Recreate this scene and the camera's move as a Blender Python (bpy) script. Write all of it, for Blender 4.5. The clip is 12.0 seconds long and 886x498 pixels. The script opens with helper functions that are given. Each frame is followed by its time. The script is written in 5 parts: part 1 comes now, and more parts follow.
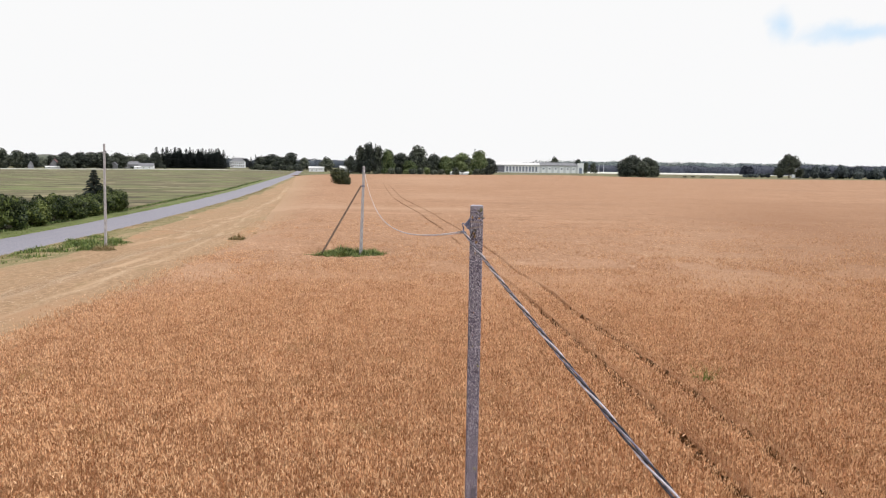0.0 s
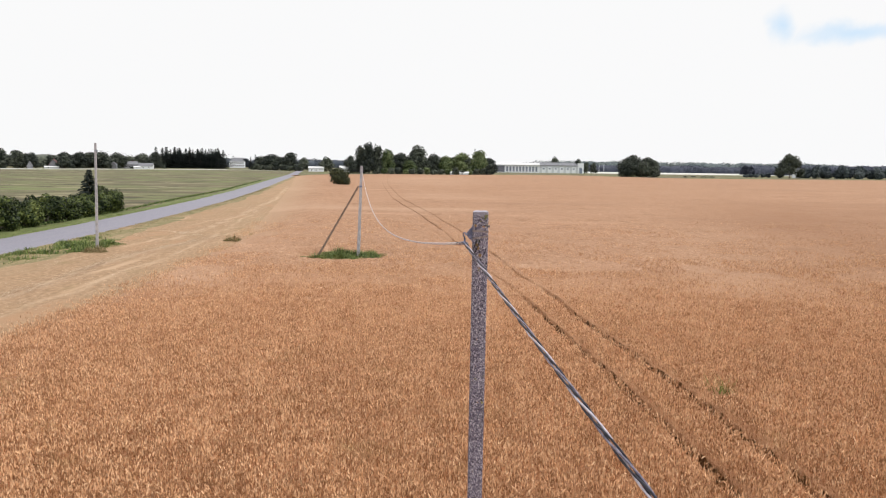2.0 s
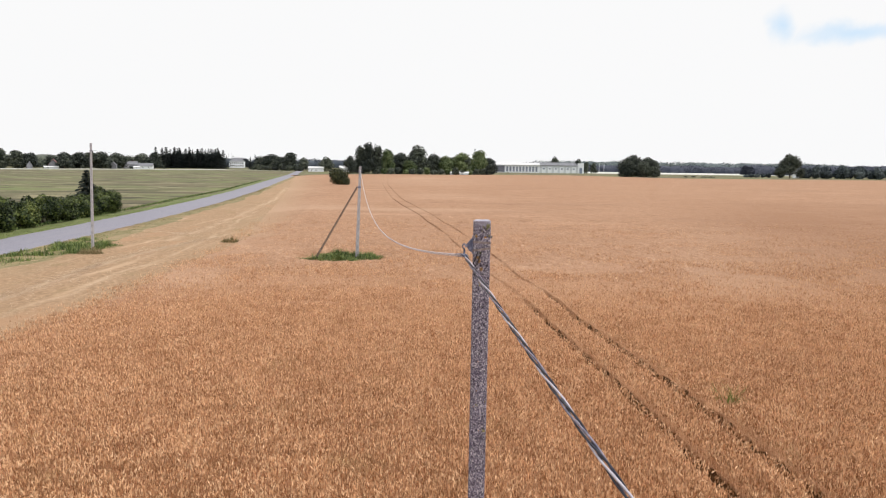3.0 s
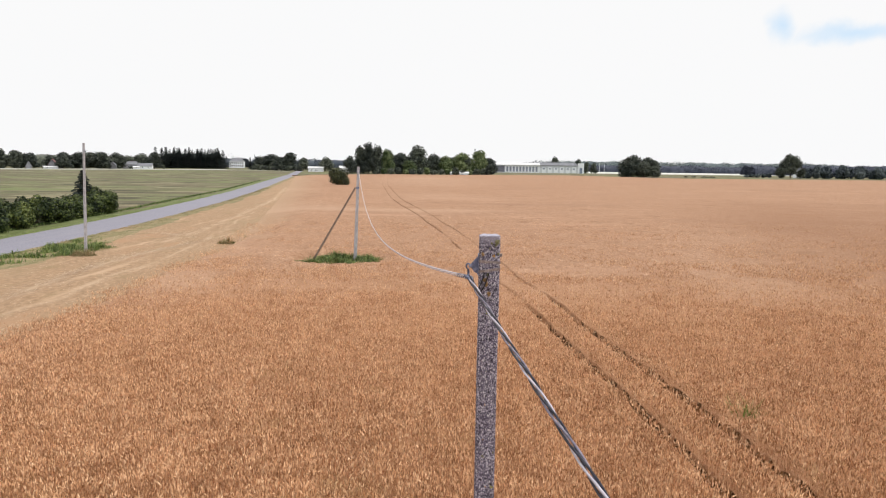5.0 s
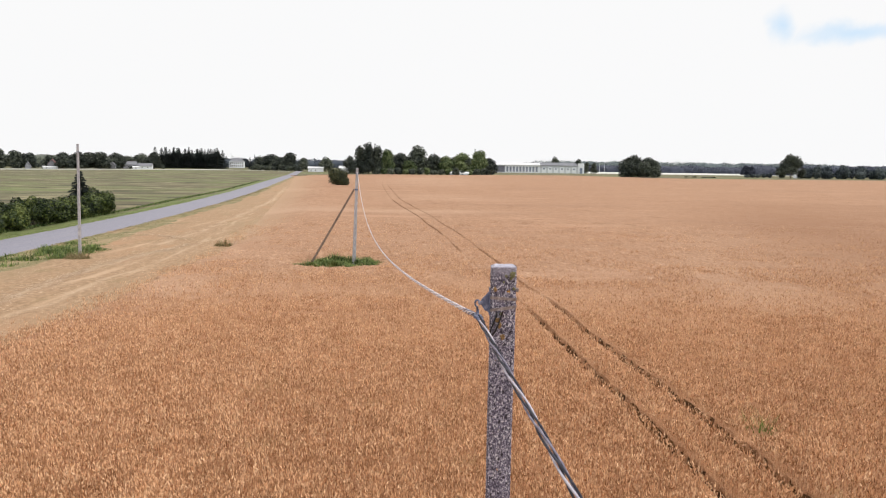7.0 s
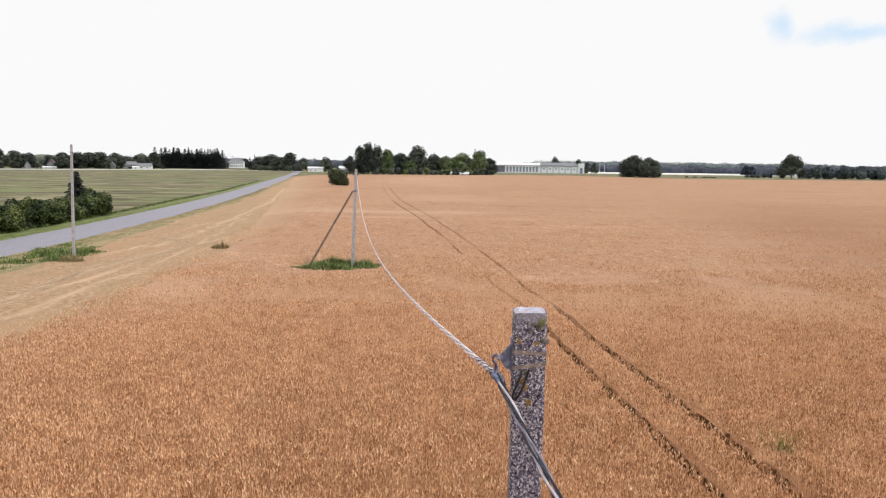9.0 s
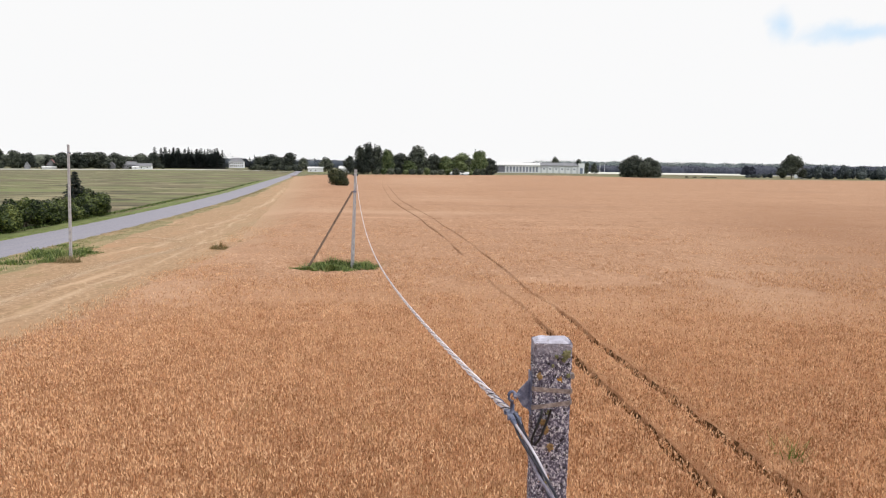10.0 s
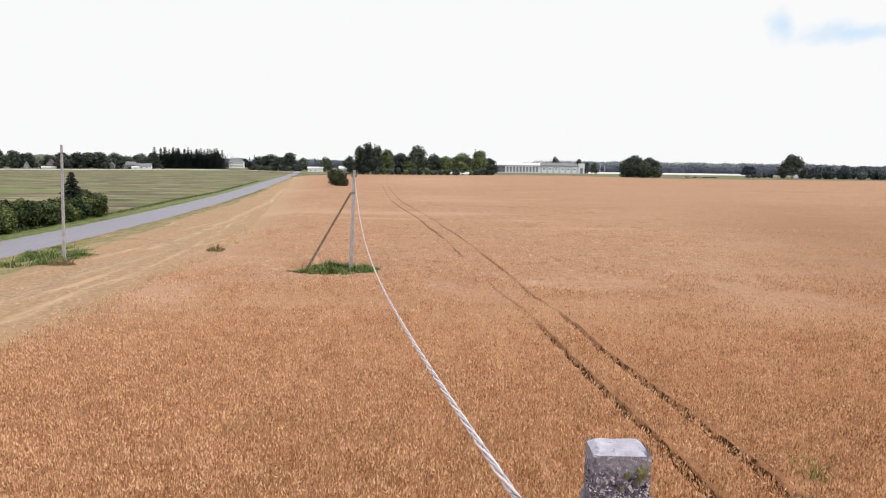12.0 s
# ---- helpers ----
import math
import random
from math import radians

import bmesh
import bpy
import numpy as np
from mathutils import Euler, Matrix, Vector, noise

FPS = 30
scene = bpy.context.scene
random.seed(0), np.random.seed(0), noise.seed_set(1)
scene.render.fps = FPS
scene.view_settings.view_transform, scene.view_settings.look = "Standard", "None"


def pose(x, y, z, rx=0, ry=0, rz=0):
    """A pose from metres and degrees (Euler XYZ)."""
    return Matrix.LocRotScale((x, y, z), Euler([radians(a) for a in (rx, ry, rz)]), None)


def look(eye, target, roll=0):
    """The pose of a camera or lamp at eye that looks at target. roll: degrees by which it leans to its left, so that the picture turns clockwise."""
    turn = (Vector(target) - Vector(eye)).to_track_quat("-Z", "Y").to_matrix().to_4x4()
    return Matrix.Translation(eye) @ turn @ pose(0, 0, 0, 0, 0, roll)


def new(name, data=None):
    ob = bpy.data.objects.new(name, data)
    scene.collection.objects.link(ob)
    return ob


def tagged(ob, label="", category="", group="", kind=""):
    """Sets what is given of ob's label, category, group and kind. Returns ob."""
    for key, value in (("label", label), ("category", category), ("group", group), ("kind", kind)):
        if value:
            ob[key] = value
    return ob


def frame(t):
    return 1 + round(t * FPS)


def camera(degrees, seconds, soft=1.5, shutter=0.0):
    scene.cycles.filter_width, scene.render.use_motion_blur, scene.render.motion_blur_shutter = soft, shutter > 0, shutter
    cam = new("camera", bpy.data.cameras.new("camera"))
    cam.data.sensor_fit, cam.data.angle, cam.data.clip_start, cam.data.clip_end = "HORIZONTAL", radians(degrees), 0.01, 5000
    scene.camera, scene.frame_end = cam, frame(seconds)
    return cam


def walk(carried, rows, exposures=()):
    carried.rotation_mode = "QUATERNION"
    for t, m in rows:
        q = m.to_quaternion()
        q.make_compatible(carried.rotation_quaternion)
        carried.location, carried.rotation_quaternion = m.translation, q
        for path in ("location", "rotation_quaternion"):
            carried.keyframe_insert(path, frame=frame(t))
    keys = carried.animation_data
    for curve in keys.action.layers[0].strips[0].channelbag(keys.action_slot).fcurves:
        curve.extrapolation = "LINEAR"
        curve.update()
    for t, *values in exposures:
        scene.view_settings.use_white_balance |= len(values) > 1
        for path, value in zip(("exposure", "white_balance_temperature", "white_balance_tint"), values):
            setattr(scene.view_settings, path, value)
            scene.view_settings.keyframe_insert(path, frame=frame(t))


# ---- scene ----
# camera and its walk: a slow flight ahead and slightly up, the direction held still
cam = camera(70.0, 12.0, soft=1.15)
PITCH, ROLL = -7.45, 0.8
PATH = [
    (0, 0.000, 0.000, 8.086),
    (0.5, 0.017, 0.319, 8.075),
    (1, 0.013, 0.652, 8.051),
    (1.5, 0.020, 1.021, 8.058),
    (2, 0.029, 1.388, 8.066),
    (2.5, 0.042, 1.745, 8.083),
    (3, 0.053, 2.068, 8.109),
    (5, 0.054, 3.172, 8.137),
    (5.5, 0.049, 3.431, 8.164),
    (6, 0.041, 3.653, 8.193),
    (6.5, 0.036, 3.871, 8.217),
    (7, 0.025, 4.115, 8.244),
    (9, -0.022, 5.115, 8.322),
    (9.5, -0.032, 5.355, 8.321),
    (10, -0.056, 5.602, 8.345),
    (10.5, -0.061, 5.841, 8.346),
    (11, -0.074, 6.109, 8.358),
    (11.5, -0.080, 6.369, 8.379),
    (12, -0.091, 6.579, 8.401),
]
AHEAD = Vector((0.0, math.cos(radians(PITCH)), math.sin(radians(PITCH))))
walk(cam, [(t, look((x, y, z), Vector((x, y, z)) + AHEAD, ROLL)) for t, x, y, z in PATH])

# ---- world, sun ----
SUN_ELEVATION, SUN_AZIMUTH = 50.0, 114.0   # degrees; azimuth from +y clockwise
world = bpy.data.worlds.new("world")
scene.world = world
world.use_nodes = True
wn, wl = world.node_tree.nodes, world.node_tree.links
wn.clear()
w_out = wn.new("ShaderNodeOutputWorld")
w_mix = wn.new("ShaderNodeMixShader")
w_sky = wn.new("ShaderNodeTexSky")
w_sky.sky_type = "NISHITA"
w_sky.sun_disc = False
w_sky.sun_elevation = radians(SUN_ELEVATION)
w_sky.sun_rotation = radians(SUN_AZIMUTH)
w_clear = wn.new("ShaderNodeBackground")
w_clear.inputs["Strength"].default_value = 0.15
w_cloud = wn.new("ShaderNodeBackground")
w_cloud.inputs["Color"].default_value = (0.955, 0.955, 0.96, 1)
w_cloud.inputs["Strength"].default_value = 1.0
wl.new(w_sky.outputs["Color"], w_clear.inputs["Color"])
w_co = wn.new("ShaderNodeTexCoord")


def cloud_gap(centre, stretch, reach):
    """How far a direction lies inside a soft gap in the clouds, 0 to 1."""
    sub = wn.new("ShaderNodeVectorMath")
    sub.operation = "SUBTRACT"
    sub.inputs[1].default_value = centre
    scl = wn.new("ShaderNodeVectorMath")
    scl.operation = "MULTIPLY"
    scl.inputs[1].default_value = stretch
    ln = wn.new("ShaderNodeVectorMath")
    ln.operation = "LENGTH"
    rng = wn.new("ShaderNodeMapRange")
    rng.interpolation_type = "SMOOTHSTEP"
    rng.inputs["From Min"].default_value = reach
    rng.inputs["From Max"].default_value = 0.0
    wl.new(w_wob.outputs["Vector"], sub.inputs[0])
    wl.new(sub.outputs["Vector"], scl.inputs[0])
    wl.new(scl.outputs["Vector"], ln.inputs[0])
    wl.new(ln.outputs["Value"], rng.inputs["Value"])
    return rng.outputs["Result"]


w_noise = wn.new("ShaderNodeTexNoise")
w_noise.inputs["Scale"].default_value = 26.0
w_noise.inputs["Detail"].default_value = 3.0
wl.new(w_co.outputs["Generated"], w_noise.inputs["Vector"])
w_off = wn.new("ShaderNodeVectorMath")
w_off.operation = "MULTIPLY_ADD"
w_off.inputs[1].default_value = (0.03, 0.03, 0.03)
w_off.inputs[2].default_value = (-0.015, -0.015, -0.015)
wl.new(w_noise.outputs["Color"], w_off.inputs[0])
w_wob = wn.new("ShaderNodeVectorMath")
w_wob.operation = "ADD"
wl.new(w_co.outputs["Generated"], w_wob.inputs[0])
wl.new(w_off.outputs["Vector"], w_wob.inputs[1])
g1 = cloud_gap((0.444, 0.875, 0.193), (1.0, 1.0, 0.72), 0.023)
g2 = cloud_gap((0.520, 0.836, 0.177), (0.26, 0.26, 1.6), 0.028)
w_max = wn.new("ShaderNodeMath")
w_max.operation = "MAXIMUM"
wl.new(g1, w_max.inputs[0])
wl.new(g2, w_max.inputs[1])
w_thin = wn.new("ShaderNodeMath")
w_thin.operation = "MULTIPLY"
w_thin.inputs[1].default_value = 1.0
wl.new(w_max.outputs[0], w_thin.inputs[0])
wl.new(w_thin.outputs[0], w_mix.inputs["Fac"])
wl.new(w_cloud.outputs[0], w_mix.inputs[1])
w_veil = wn.new("ShaderNodeBackground")
w_veil.inputs["Color"].default_value = (0.70, 0.85, 1.0, 1)
w_part = wn.new("ShaderNodeMixShader")
w_part.inputs["Fac"].default_value = 0.12
wl.new(w_veil.outputs[0], w_part.inputs[1])
wl.new(w_clear.outputs[0], w_part.inputs[2])
wl.new(w_part.outputs[0], w_mix.inputs[2])
wl.new(w_mix.outputs[0], w_out.inputs["Surface"])

sun = new("sun", bpy.data.lights.new("sun", "SUN"))
sun.data.energy = 2.0
sun.data.angle = radians(10)
sun.data.color = (1.0, 0.95, 0.88)
_e, _a = radians(SUN_ELEVATION), radians(SUN_AZIMUTH)
sun.matrix_world = look((0, 0, 60), Vector((0, 0, 60)) - Vector((math.cos(_e) * math.sin(_a), math.cos(_e) * math.cos(_a), math.sin(_e))))


# ---- materials ----
def material(name, colours, scale=(1, 1, 1), detail=5.0, patch=None, patch_scale=(0.1, 0.1, 0.1), patch_reach=(0.4, 0.62), island=0.0,
             rough=0.9, metal=0.0, bump=0.0, bump_scale=40.0, bump_depth=0.02, per_object=0.0, specular=0.3):
    """A rough surface: a ramp of colours over fine noise, larger patches of another colour, and shifts by island or object."""
    m = bpy.data.materials.new(name)
    m.use_nodes = True
    n, k = m.node_tree.nodes, m.node_tree.links
    b = n["Principled BSDF"]
    b.inputs["Roughness"].default_value = rough
    b.inputs["Metallic"].default_value = metal
    b.inputs["Specular IOR Level"].default_value = specular
    geo = n.new("ShaderNodeNewGeometry")

    def grain(sc, det):
        mp = n.new("ShaderNodeMapping")
        mp.inputs["Scale"].default_value = sc
        k.new(geo.outputs["Position"], mp.inputs["Vector"])
        t = n.new("ShaderNodeTexNoise")
        t.inputs["Scale"].default_value = 1.0
        t.inputs["Detail"].default_value = det
        t.inputs["Roughness"].default_value = 0.62
        k.new(mp.outputs["Vector"], t.inputs["Vector"])
        return t.outputs["Fac"]

    ramp = n.new("ShaderNodeValToRGB")
    e = ramp.color_ramp.elements
    while len(e) < len(colours):
        e.new(0.5)
    for i, c in enumerate(colours):
        e[i].position = 0.3 + 0.4 * i / max(1, len(colours) - 1)
        e[i].color = (*c, 1)
    fac = grain(scale, detail)
    if island or per_object:
        info = n.new("ShaderNodeObjectInfo")
        shift = n.new("ShaderNodeMath")
        shift.operation = "MULTIPLY_ADD"
        k.new(geo.outputs["Random Per Island"] if island else info.outputs["Random"], shift.inputs[0])
        shift.inputs[1].default_value = island or per_object
        off = n.new("ShaderNodeMath")
        off.operation = "SUBTRACT"
        k.new(fac, off.inputs[0])
        off.inputs[1].default_value = (island or per_object) / 2
        k.new(off.outputs[0], shift.inputs[2])
        fac = shift.outputs[0]
        if island and per_object:
            own = n.new("ShaderNodeMath")
            own.operation = "MULTIPLY_ADD"
            k.new(info.outputs["Random"], own.inputs[0])
            own.inputs[1].default_value = per_object
            low = n.new("ShaderNodeMath")
            low.operation = "SUBTRACT"
            k.new(fac, low.inputs[0])
            low.inputs[1].default_value = per_object / 2
            k.new(low.outputs[0], own.inputs[2])
            fac = own.outputs[0]
    k.new(fac, ramp.inputs["Fac"])
    colour = ramp.outputs["Color"]
    for pc, ps, pr in ([(patch, patch_scale, patch_reach)] if patch and not isinstance(patch[0], tuple) else (patch or [])):
        rng = n.new("ShaderNodeMapRange")
        rng.interpolation_type = "SMOOTHSTEP"
        rng.inputs["From Min"].default_value, rng.inputs["From Max"].default_value = pr
        k.new(grain(ps, 4.0), rng.inputs["Value"])
        mix = n.new("ShaderNodeMix")
        mix.data_type = "RGBA"
        k.new(rng.outputs["Result"], mix.inputs["Factor"])
        k.new(colour, mix.inputs[6])
        mix.inputs[7].default_value = (*pc, 1)
        colour = mix.outputs[2]
    k.new(colour, b.inputs["Base Color"])
    if bump:
        bp = n.new("ShaderNodeBump")
        bp.inputs["Strength"].default_value = bump
        bp.inputs["Distance"].default_value = bump_depth
        k.new(grain((bump_scale,) * 3, 4.0), bp.inputs["Height"])
        k.new(bp.outputs["Normal"], b.inputs["Normal"])
    return m


# the darkest ears stand in for shaded gaps between the stalks
WHEAT = material("ripe_wheat", [(0.33, 0.166, 0.078), (0.70, 0.415, 0.230), (0.85, 0.57, 0.352)], (1.2, 1.2, 0.6), 6, island=0.72, rough=0.75,
                 patch=[((0.64, 0.37, 0.20), (0.07, 0.2, 0.1), (0.52, 0.8)), ((0.46, 0.31, 0.15), (0.3, 0.4, 0.1), (0.58, 0.8))])
# paler wheat: haze over distant ears put into the colour; also the left edge
PALE_WHEAT = material("pale_hazed_wheat", [(0.38, 0.198, 0.102), (0.65, 0.388, 0.226), (0.80, 0.54, 0.345)], (1.3, 1.3, 0.6), 6, island=0.5, rough=0.8)
# darker than the ears: shade beneath them is partly in this colour
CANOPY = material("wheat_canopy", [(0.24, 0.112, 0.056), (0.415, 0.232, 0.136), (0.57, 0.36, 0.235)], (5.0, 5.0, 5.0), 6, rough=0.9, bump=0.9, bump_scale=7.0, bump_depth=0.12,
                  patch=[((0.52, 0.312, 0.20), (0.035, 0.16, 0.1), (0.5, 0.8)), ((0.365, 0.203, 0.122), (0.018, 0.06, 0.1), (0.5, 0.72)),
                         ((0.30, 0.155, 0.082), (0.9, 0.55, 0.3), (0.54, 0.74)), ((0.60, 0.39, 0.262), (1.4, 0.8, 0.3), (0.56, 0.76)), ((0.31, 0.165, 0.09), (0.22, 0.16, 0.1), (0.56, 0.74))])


def cover(m, name, colour):
    """Mixes another colour into the crop or the straw where the mesh names it."""
    n, k = m.node_tree.nodes, m.node_tree.links
    b = n["Principled BSDF"]
    old = b.inputs["Base Color"].links[0].from_socket
    at = n.new("ShaderNodeAttribute")
    at.attribute_name = name
    mix = n.new("ShaderNodeMix")
    mix.data_type = "RGBA"
    k.new(at.outputs["Fac"], mix.inputs["Factor"])
    k.new(old, mix.inputs[6])
    mix.inputs[7].default_value = (*colour, 1)
    k.new(mix.outputs[2], b.inputs["Base Color"])


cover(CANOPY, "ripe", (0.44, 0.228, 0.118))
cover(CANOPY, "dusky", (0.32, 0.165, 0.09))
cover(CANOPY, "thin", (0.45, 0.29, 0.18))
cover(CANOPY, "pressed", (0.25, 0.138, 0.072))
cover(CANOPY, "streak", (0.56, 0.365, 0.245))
# trampled straw and soil, darkened to hold the shade of the rut banks
RUT = material("shaded_rut_straw_and_soil", [(0.04, 0.017, 0.006), (0.11, 0.050, 0.018), (0.24, 0.12, 0.048)], (5, 5, 5), 6, bump=0.8, bump_scale=12, bump_depth=0.05)
STUBBLE = material("straw_stubble", [(0.275, 0.176, 0.10), (0.405, 0.26, 0.153), (0.54, 0.367, 0.232)], (3.2, 2.2, 1), 9, bump=0.9, bump_scale=12, bump_depth=0.08,
                   patch=[((0.38, 0.262, 0.155), (0.16, 0.035, 0.1), (0.5, 0.72)), ((0.56, 0.385, 0.25), (0.55, 0.05, 0.1), (0.56, 0.72)), ((0.335, 0.23, 0.122), (0.35, 0.22, 0.1), (0.54, 0.7)), ((0.45, 0.272, 0.158), (0.2, 0.1, 0.1), (0.54, 0.7))])
cover(STUBBLE, "swath", (0.58, 0.415, 0.28))
MEADOW = material("mown_meadow", [(0.10, 0.108, 0.042), (0.172, 0.182, 0.08), (0.255, 0.24, 0.125)], (0.35, 1.8, 1), 8, bump=0.5, bump_scale=5, bump_depth=0.1,
                  patch=[((0.175, 0.145, 0.088), (0.011, 0.022, 0.1), (0.45, 0.54)), ((0.20, 0.225, 0.09), (0.011, 0.02, 0.1), (0.52, 0.61)), ((0.125, 0.105, 0.06), (0.016, 0.14, 0.1), (0.54, 0.62)),
                         ((0.115, 0.125, 0.055), (0.03, 0.3, 0.1), (0.54, 0.62)), ((0.33, 0.30, 0.185), (0.014, 0.17, 0.1), (0.6, 0.67)),
                         ((0.125, 0.108, 0.062), (0.03, 0.05, 0.1), (0.5, 0.6)), ((0.28, 0.245, 0.145), (0.04, 0.09, 0.1), (0.53, 0.63)), ((0.165, 0.19, 0.072), (0.012, 0.02, 0.1), (0.54, 0.64)), ((0.075, 0.066, 0.036), (0.05, 0.13, 0.1), (0.55, 0.61))])
ASPHALT = material("worn_asphalt", [(0.215, 0.208, 0.25), (0.275, 0.265, 0.315), (0.345, 0.335, 0.39)], (6, 6, 6), 8, rough=0.85, bump=0.3, bump_scale=60, bump_depth=0.01,
                   patch=[((0.30, 0.29, 0.33), (0.9, 0.06, 0.1), (0.5, 0.7))])
GRASS = material("tall_green_grass", [(0.038, 0.072, 0.02), (0.105, 0.158, 0.048), (0.26, 0.305, 0.115)], (0.7, 0.7, 0.7), 4, island=0.5, rough=0.7)
VERGE = material("dry_verge_grass", [(0.135, 0.125, 0.05), (0.235, 0.20, 0.095), (0.36, 0.28, 0.155)], (0.9, 0.3, 1), 7, island=0.4, bump=0.5, bump_scale=9, bump_depth=0.06,
                 patch=[((0.38, 0.27, 0.16), (0.5, 0.12, 1), (0.5, 0.7))])
VERGE_GREEN = material("mown_green_verge", [(0.12, 0.17, 0.04), (0.20, 0.26, 0.07), (0.30, 0.35, 0.13)], (0.8, 0.3, 1), 5, island=0.4)
DRYWEED = material("dry_brown_weeds", [(0.10, 0.088, 0.035), (0.21, 0.175, 0.072), (0.35, 0.285, 0.14)], (2, 2, 2), 4, island=0.5)
TURF = material("verge_turf", [(0.10, 0.13, 0.042), (0.155, 0.185, 0.065), (0.23, 0.25, 0.105)], (0.9, 0.4, 1), 7, bump=0.5, bump_scale=9, bump_depth=0.05)
STRAW = material("loose_straw", [(0.46, 0.322, 0.21), (0.57, 0.41, 0.275), (0.68, 0.515, 0.36)], (3, 3, 3), 4, island=0.6, rough=0.7)
LEAF = material("broad_leaves", [(0.013, 0.020, 0.018), (0.042, 0.053, 0.043), (0.135, 0.150, 0.110)], (0.35, 0.35, 0.35), 4, island=0.5, rough=0.6, per_object=0.30)
# lit copy of the hedge leaves: sunny highlights are painted into the ramp
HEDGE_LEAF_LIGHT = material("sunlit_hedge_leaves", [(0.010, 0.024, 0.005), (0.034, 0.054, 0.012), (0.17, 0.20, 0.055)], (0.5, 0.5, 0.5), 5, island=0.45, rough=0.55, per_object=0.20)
LEAF_LIGHT = material("light_leaves", [(0.034, 0.056, 0.022), (0.092, 0.128, 0.050), (0.21, 0.25, 0.11)], (0.35, 0.35, 0.35), 4, island=0.5, rough=0.6, per_object=0.25)
# darker copy of the hedge leaves, with shadowed gaps and highlights in its ramp
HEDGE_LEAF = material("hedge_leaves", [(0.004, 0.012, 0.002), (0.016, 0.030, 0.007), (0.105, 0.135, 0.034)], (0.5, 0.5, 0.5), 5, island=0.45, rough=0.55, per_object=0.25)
BUSH_LEAF = material("olive_bush_leaves", [(0.010, 0.016, 0.007), (0.036, 0.046, 0.019), (0.095, 0.105, 0.045)], (0.5, 0.5, 0.5), 4, island=0.5, rough=0.6)
NEEDLE = material("spruce_needles", [(0.006, 0.010, 0.011), (0.011, 0.017, 0.017), (0.024, 0.032, 0.026)], (0.4, 0.4, 0.4), 4, island=0.45, rough=0.7, per_object=0.25)
# distant foliage: the haze of the air is mixed into these four colours
FAR_WOOD_HAZED = material("far_woods", [(0.040, 0.050, 0.068), (0.060, 0.073, 0.095), (0.088, 0.105, 0.125)], (0.03, 0.03, 0.06), 5, island=0.4, rough=0.9)
FAR_WOOD_BLUE = material("haze_tinted_blue_woods", [(0.038, 0.044, 0.068), (0.058, 0.066, 0.096), (0.092, 0.103, 0.132)], (0.05, 0.05, 0.09), 6, island=0.25, rough=0.9)
LEAF_FAR = material("haze_tinted_shrub_leaves", [(0.032, 0.044, 0.054), (0.066, 0.084, 0.096), (0.125, 0.148, 0.15)], (0.3, 0.3, 0.3), 4, island=0.5, rough=0.7, per_object=0.35)
FAR_WOOD_LOW = material("haze_tinted_ridge_woods", [(0.10, 0.13, 0.14), (0.14, 0.17, 0.18), (0.19, 0.22, 0.21)], (0.02, 0.02, 0.06), 5, island=0.4, rough=0.9)
BARK = material("bark", [(0.05, 0.04, 0.03), (0.11, 0.09, 0.07), (0.19, 0.16, 0.13)], (6, 6, 1.5), 6, bump=0.7, bump_scale=14, bump_depth=0.02)
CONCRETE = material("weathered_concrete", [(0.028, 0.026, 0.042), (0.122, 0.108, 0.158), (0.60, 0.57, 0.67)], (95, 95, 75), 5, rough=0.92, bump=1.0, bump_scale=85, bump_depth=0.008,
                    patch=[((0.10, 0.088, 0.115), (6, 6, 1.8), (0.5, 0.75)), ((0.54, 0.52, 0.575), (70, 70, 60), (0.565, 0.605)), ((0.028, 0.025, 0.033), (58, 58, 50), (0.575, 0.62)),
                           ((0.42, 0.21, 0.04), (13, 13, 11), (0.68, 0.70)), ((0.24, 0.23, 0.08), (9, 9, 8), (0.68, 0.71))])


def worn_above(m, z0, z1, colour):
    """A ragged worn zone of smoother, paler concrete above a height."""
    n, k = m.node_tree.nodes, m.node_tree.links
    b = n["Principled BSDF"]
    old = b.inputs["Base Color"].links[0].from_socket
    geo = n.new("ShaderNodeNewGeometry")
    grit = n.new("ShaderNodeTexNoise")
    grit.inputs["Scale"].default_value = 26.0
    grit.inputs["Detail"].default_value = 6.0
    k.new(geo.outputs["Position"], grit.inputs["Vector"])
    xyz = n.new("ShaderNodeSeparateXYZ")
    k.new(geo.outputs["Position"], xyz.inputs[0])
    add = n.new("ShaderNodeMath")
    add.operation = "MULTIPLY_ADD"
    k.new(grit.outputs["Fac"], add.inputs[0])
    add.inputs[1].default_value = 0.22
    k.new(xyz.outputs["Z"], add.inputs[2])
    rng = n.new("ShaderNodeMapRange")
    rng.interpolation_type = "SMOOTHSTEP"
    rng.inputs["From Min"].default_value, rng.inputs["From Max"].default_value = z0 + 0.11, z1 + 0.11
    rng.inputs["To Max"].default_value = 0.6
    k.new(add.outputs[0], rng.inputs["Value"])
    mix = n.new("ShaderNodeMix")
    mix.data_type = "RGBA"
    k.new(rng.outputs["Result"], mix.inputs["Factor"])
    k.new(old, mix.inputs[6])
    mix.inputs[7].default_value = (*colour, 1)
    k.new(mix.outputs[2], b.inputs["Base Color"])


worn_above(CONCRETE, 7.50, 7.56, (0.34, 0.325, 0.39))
LICHEN_ORANGE = material("orange_lichen", [(0.10, 0.068, 0.05), (0.245, 0.15, 0.065), (0.38, 0.265, 0.14)], (60, 60, 60), 5, bump=1.0, bump_scale=120, bump_depth=0.004)
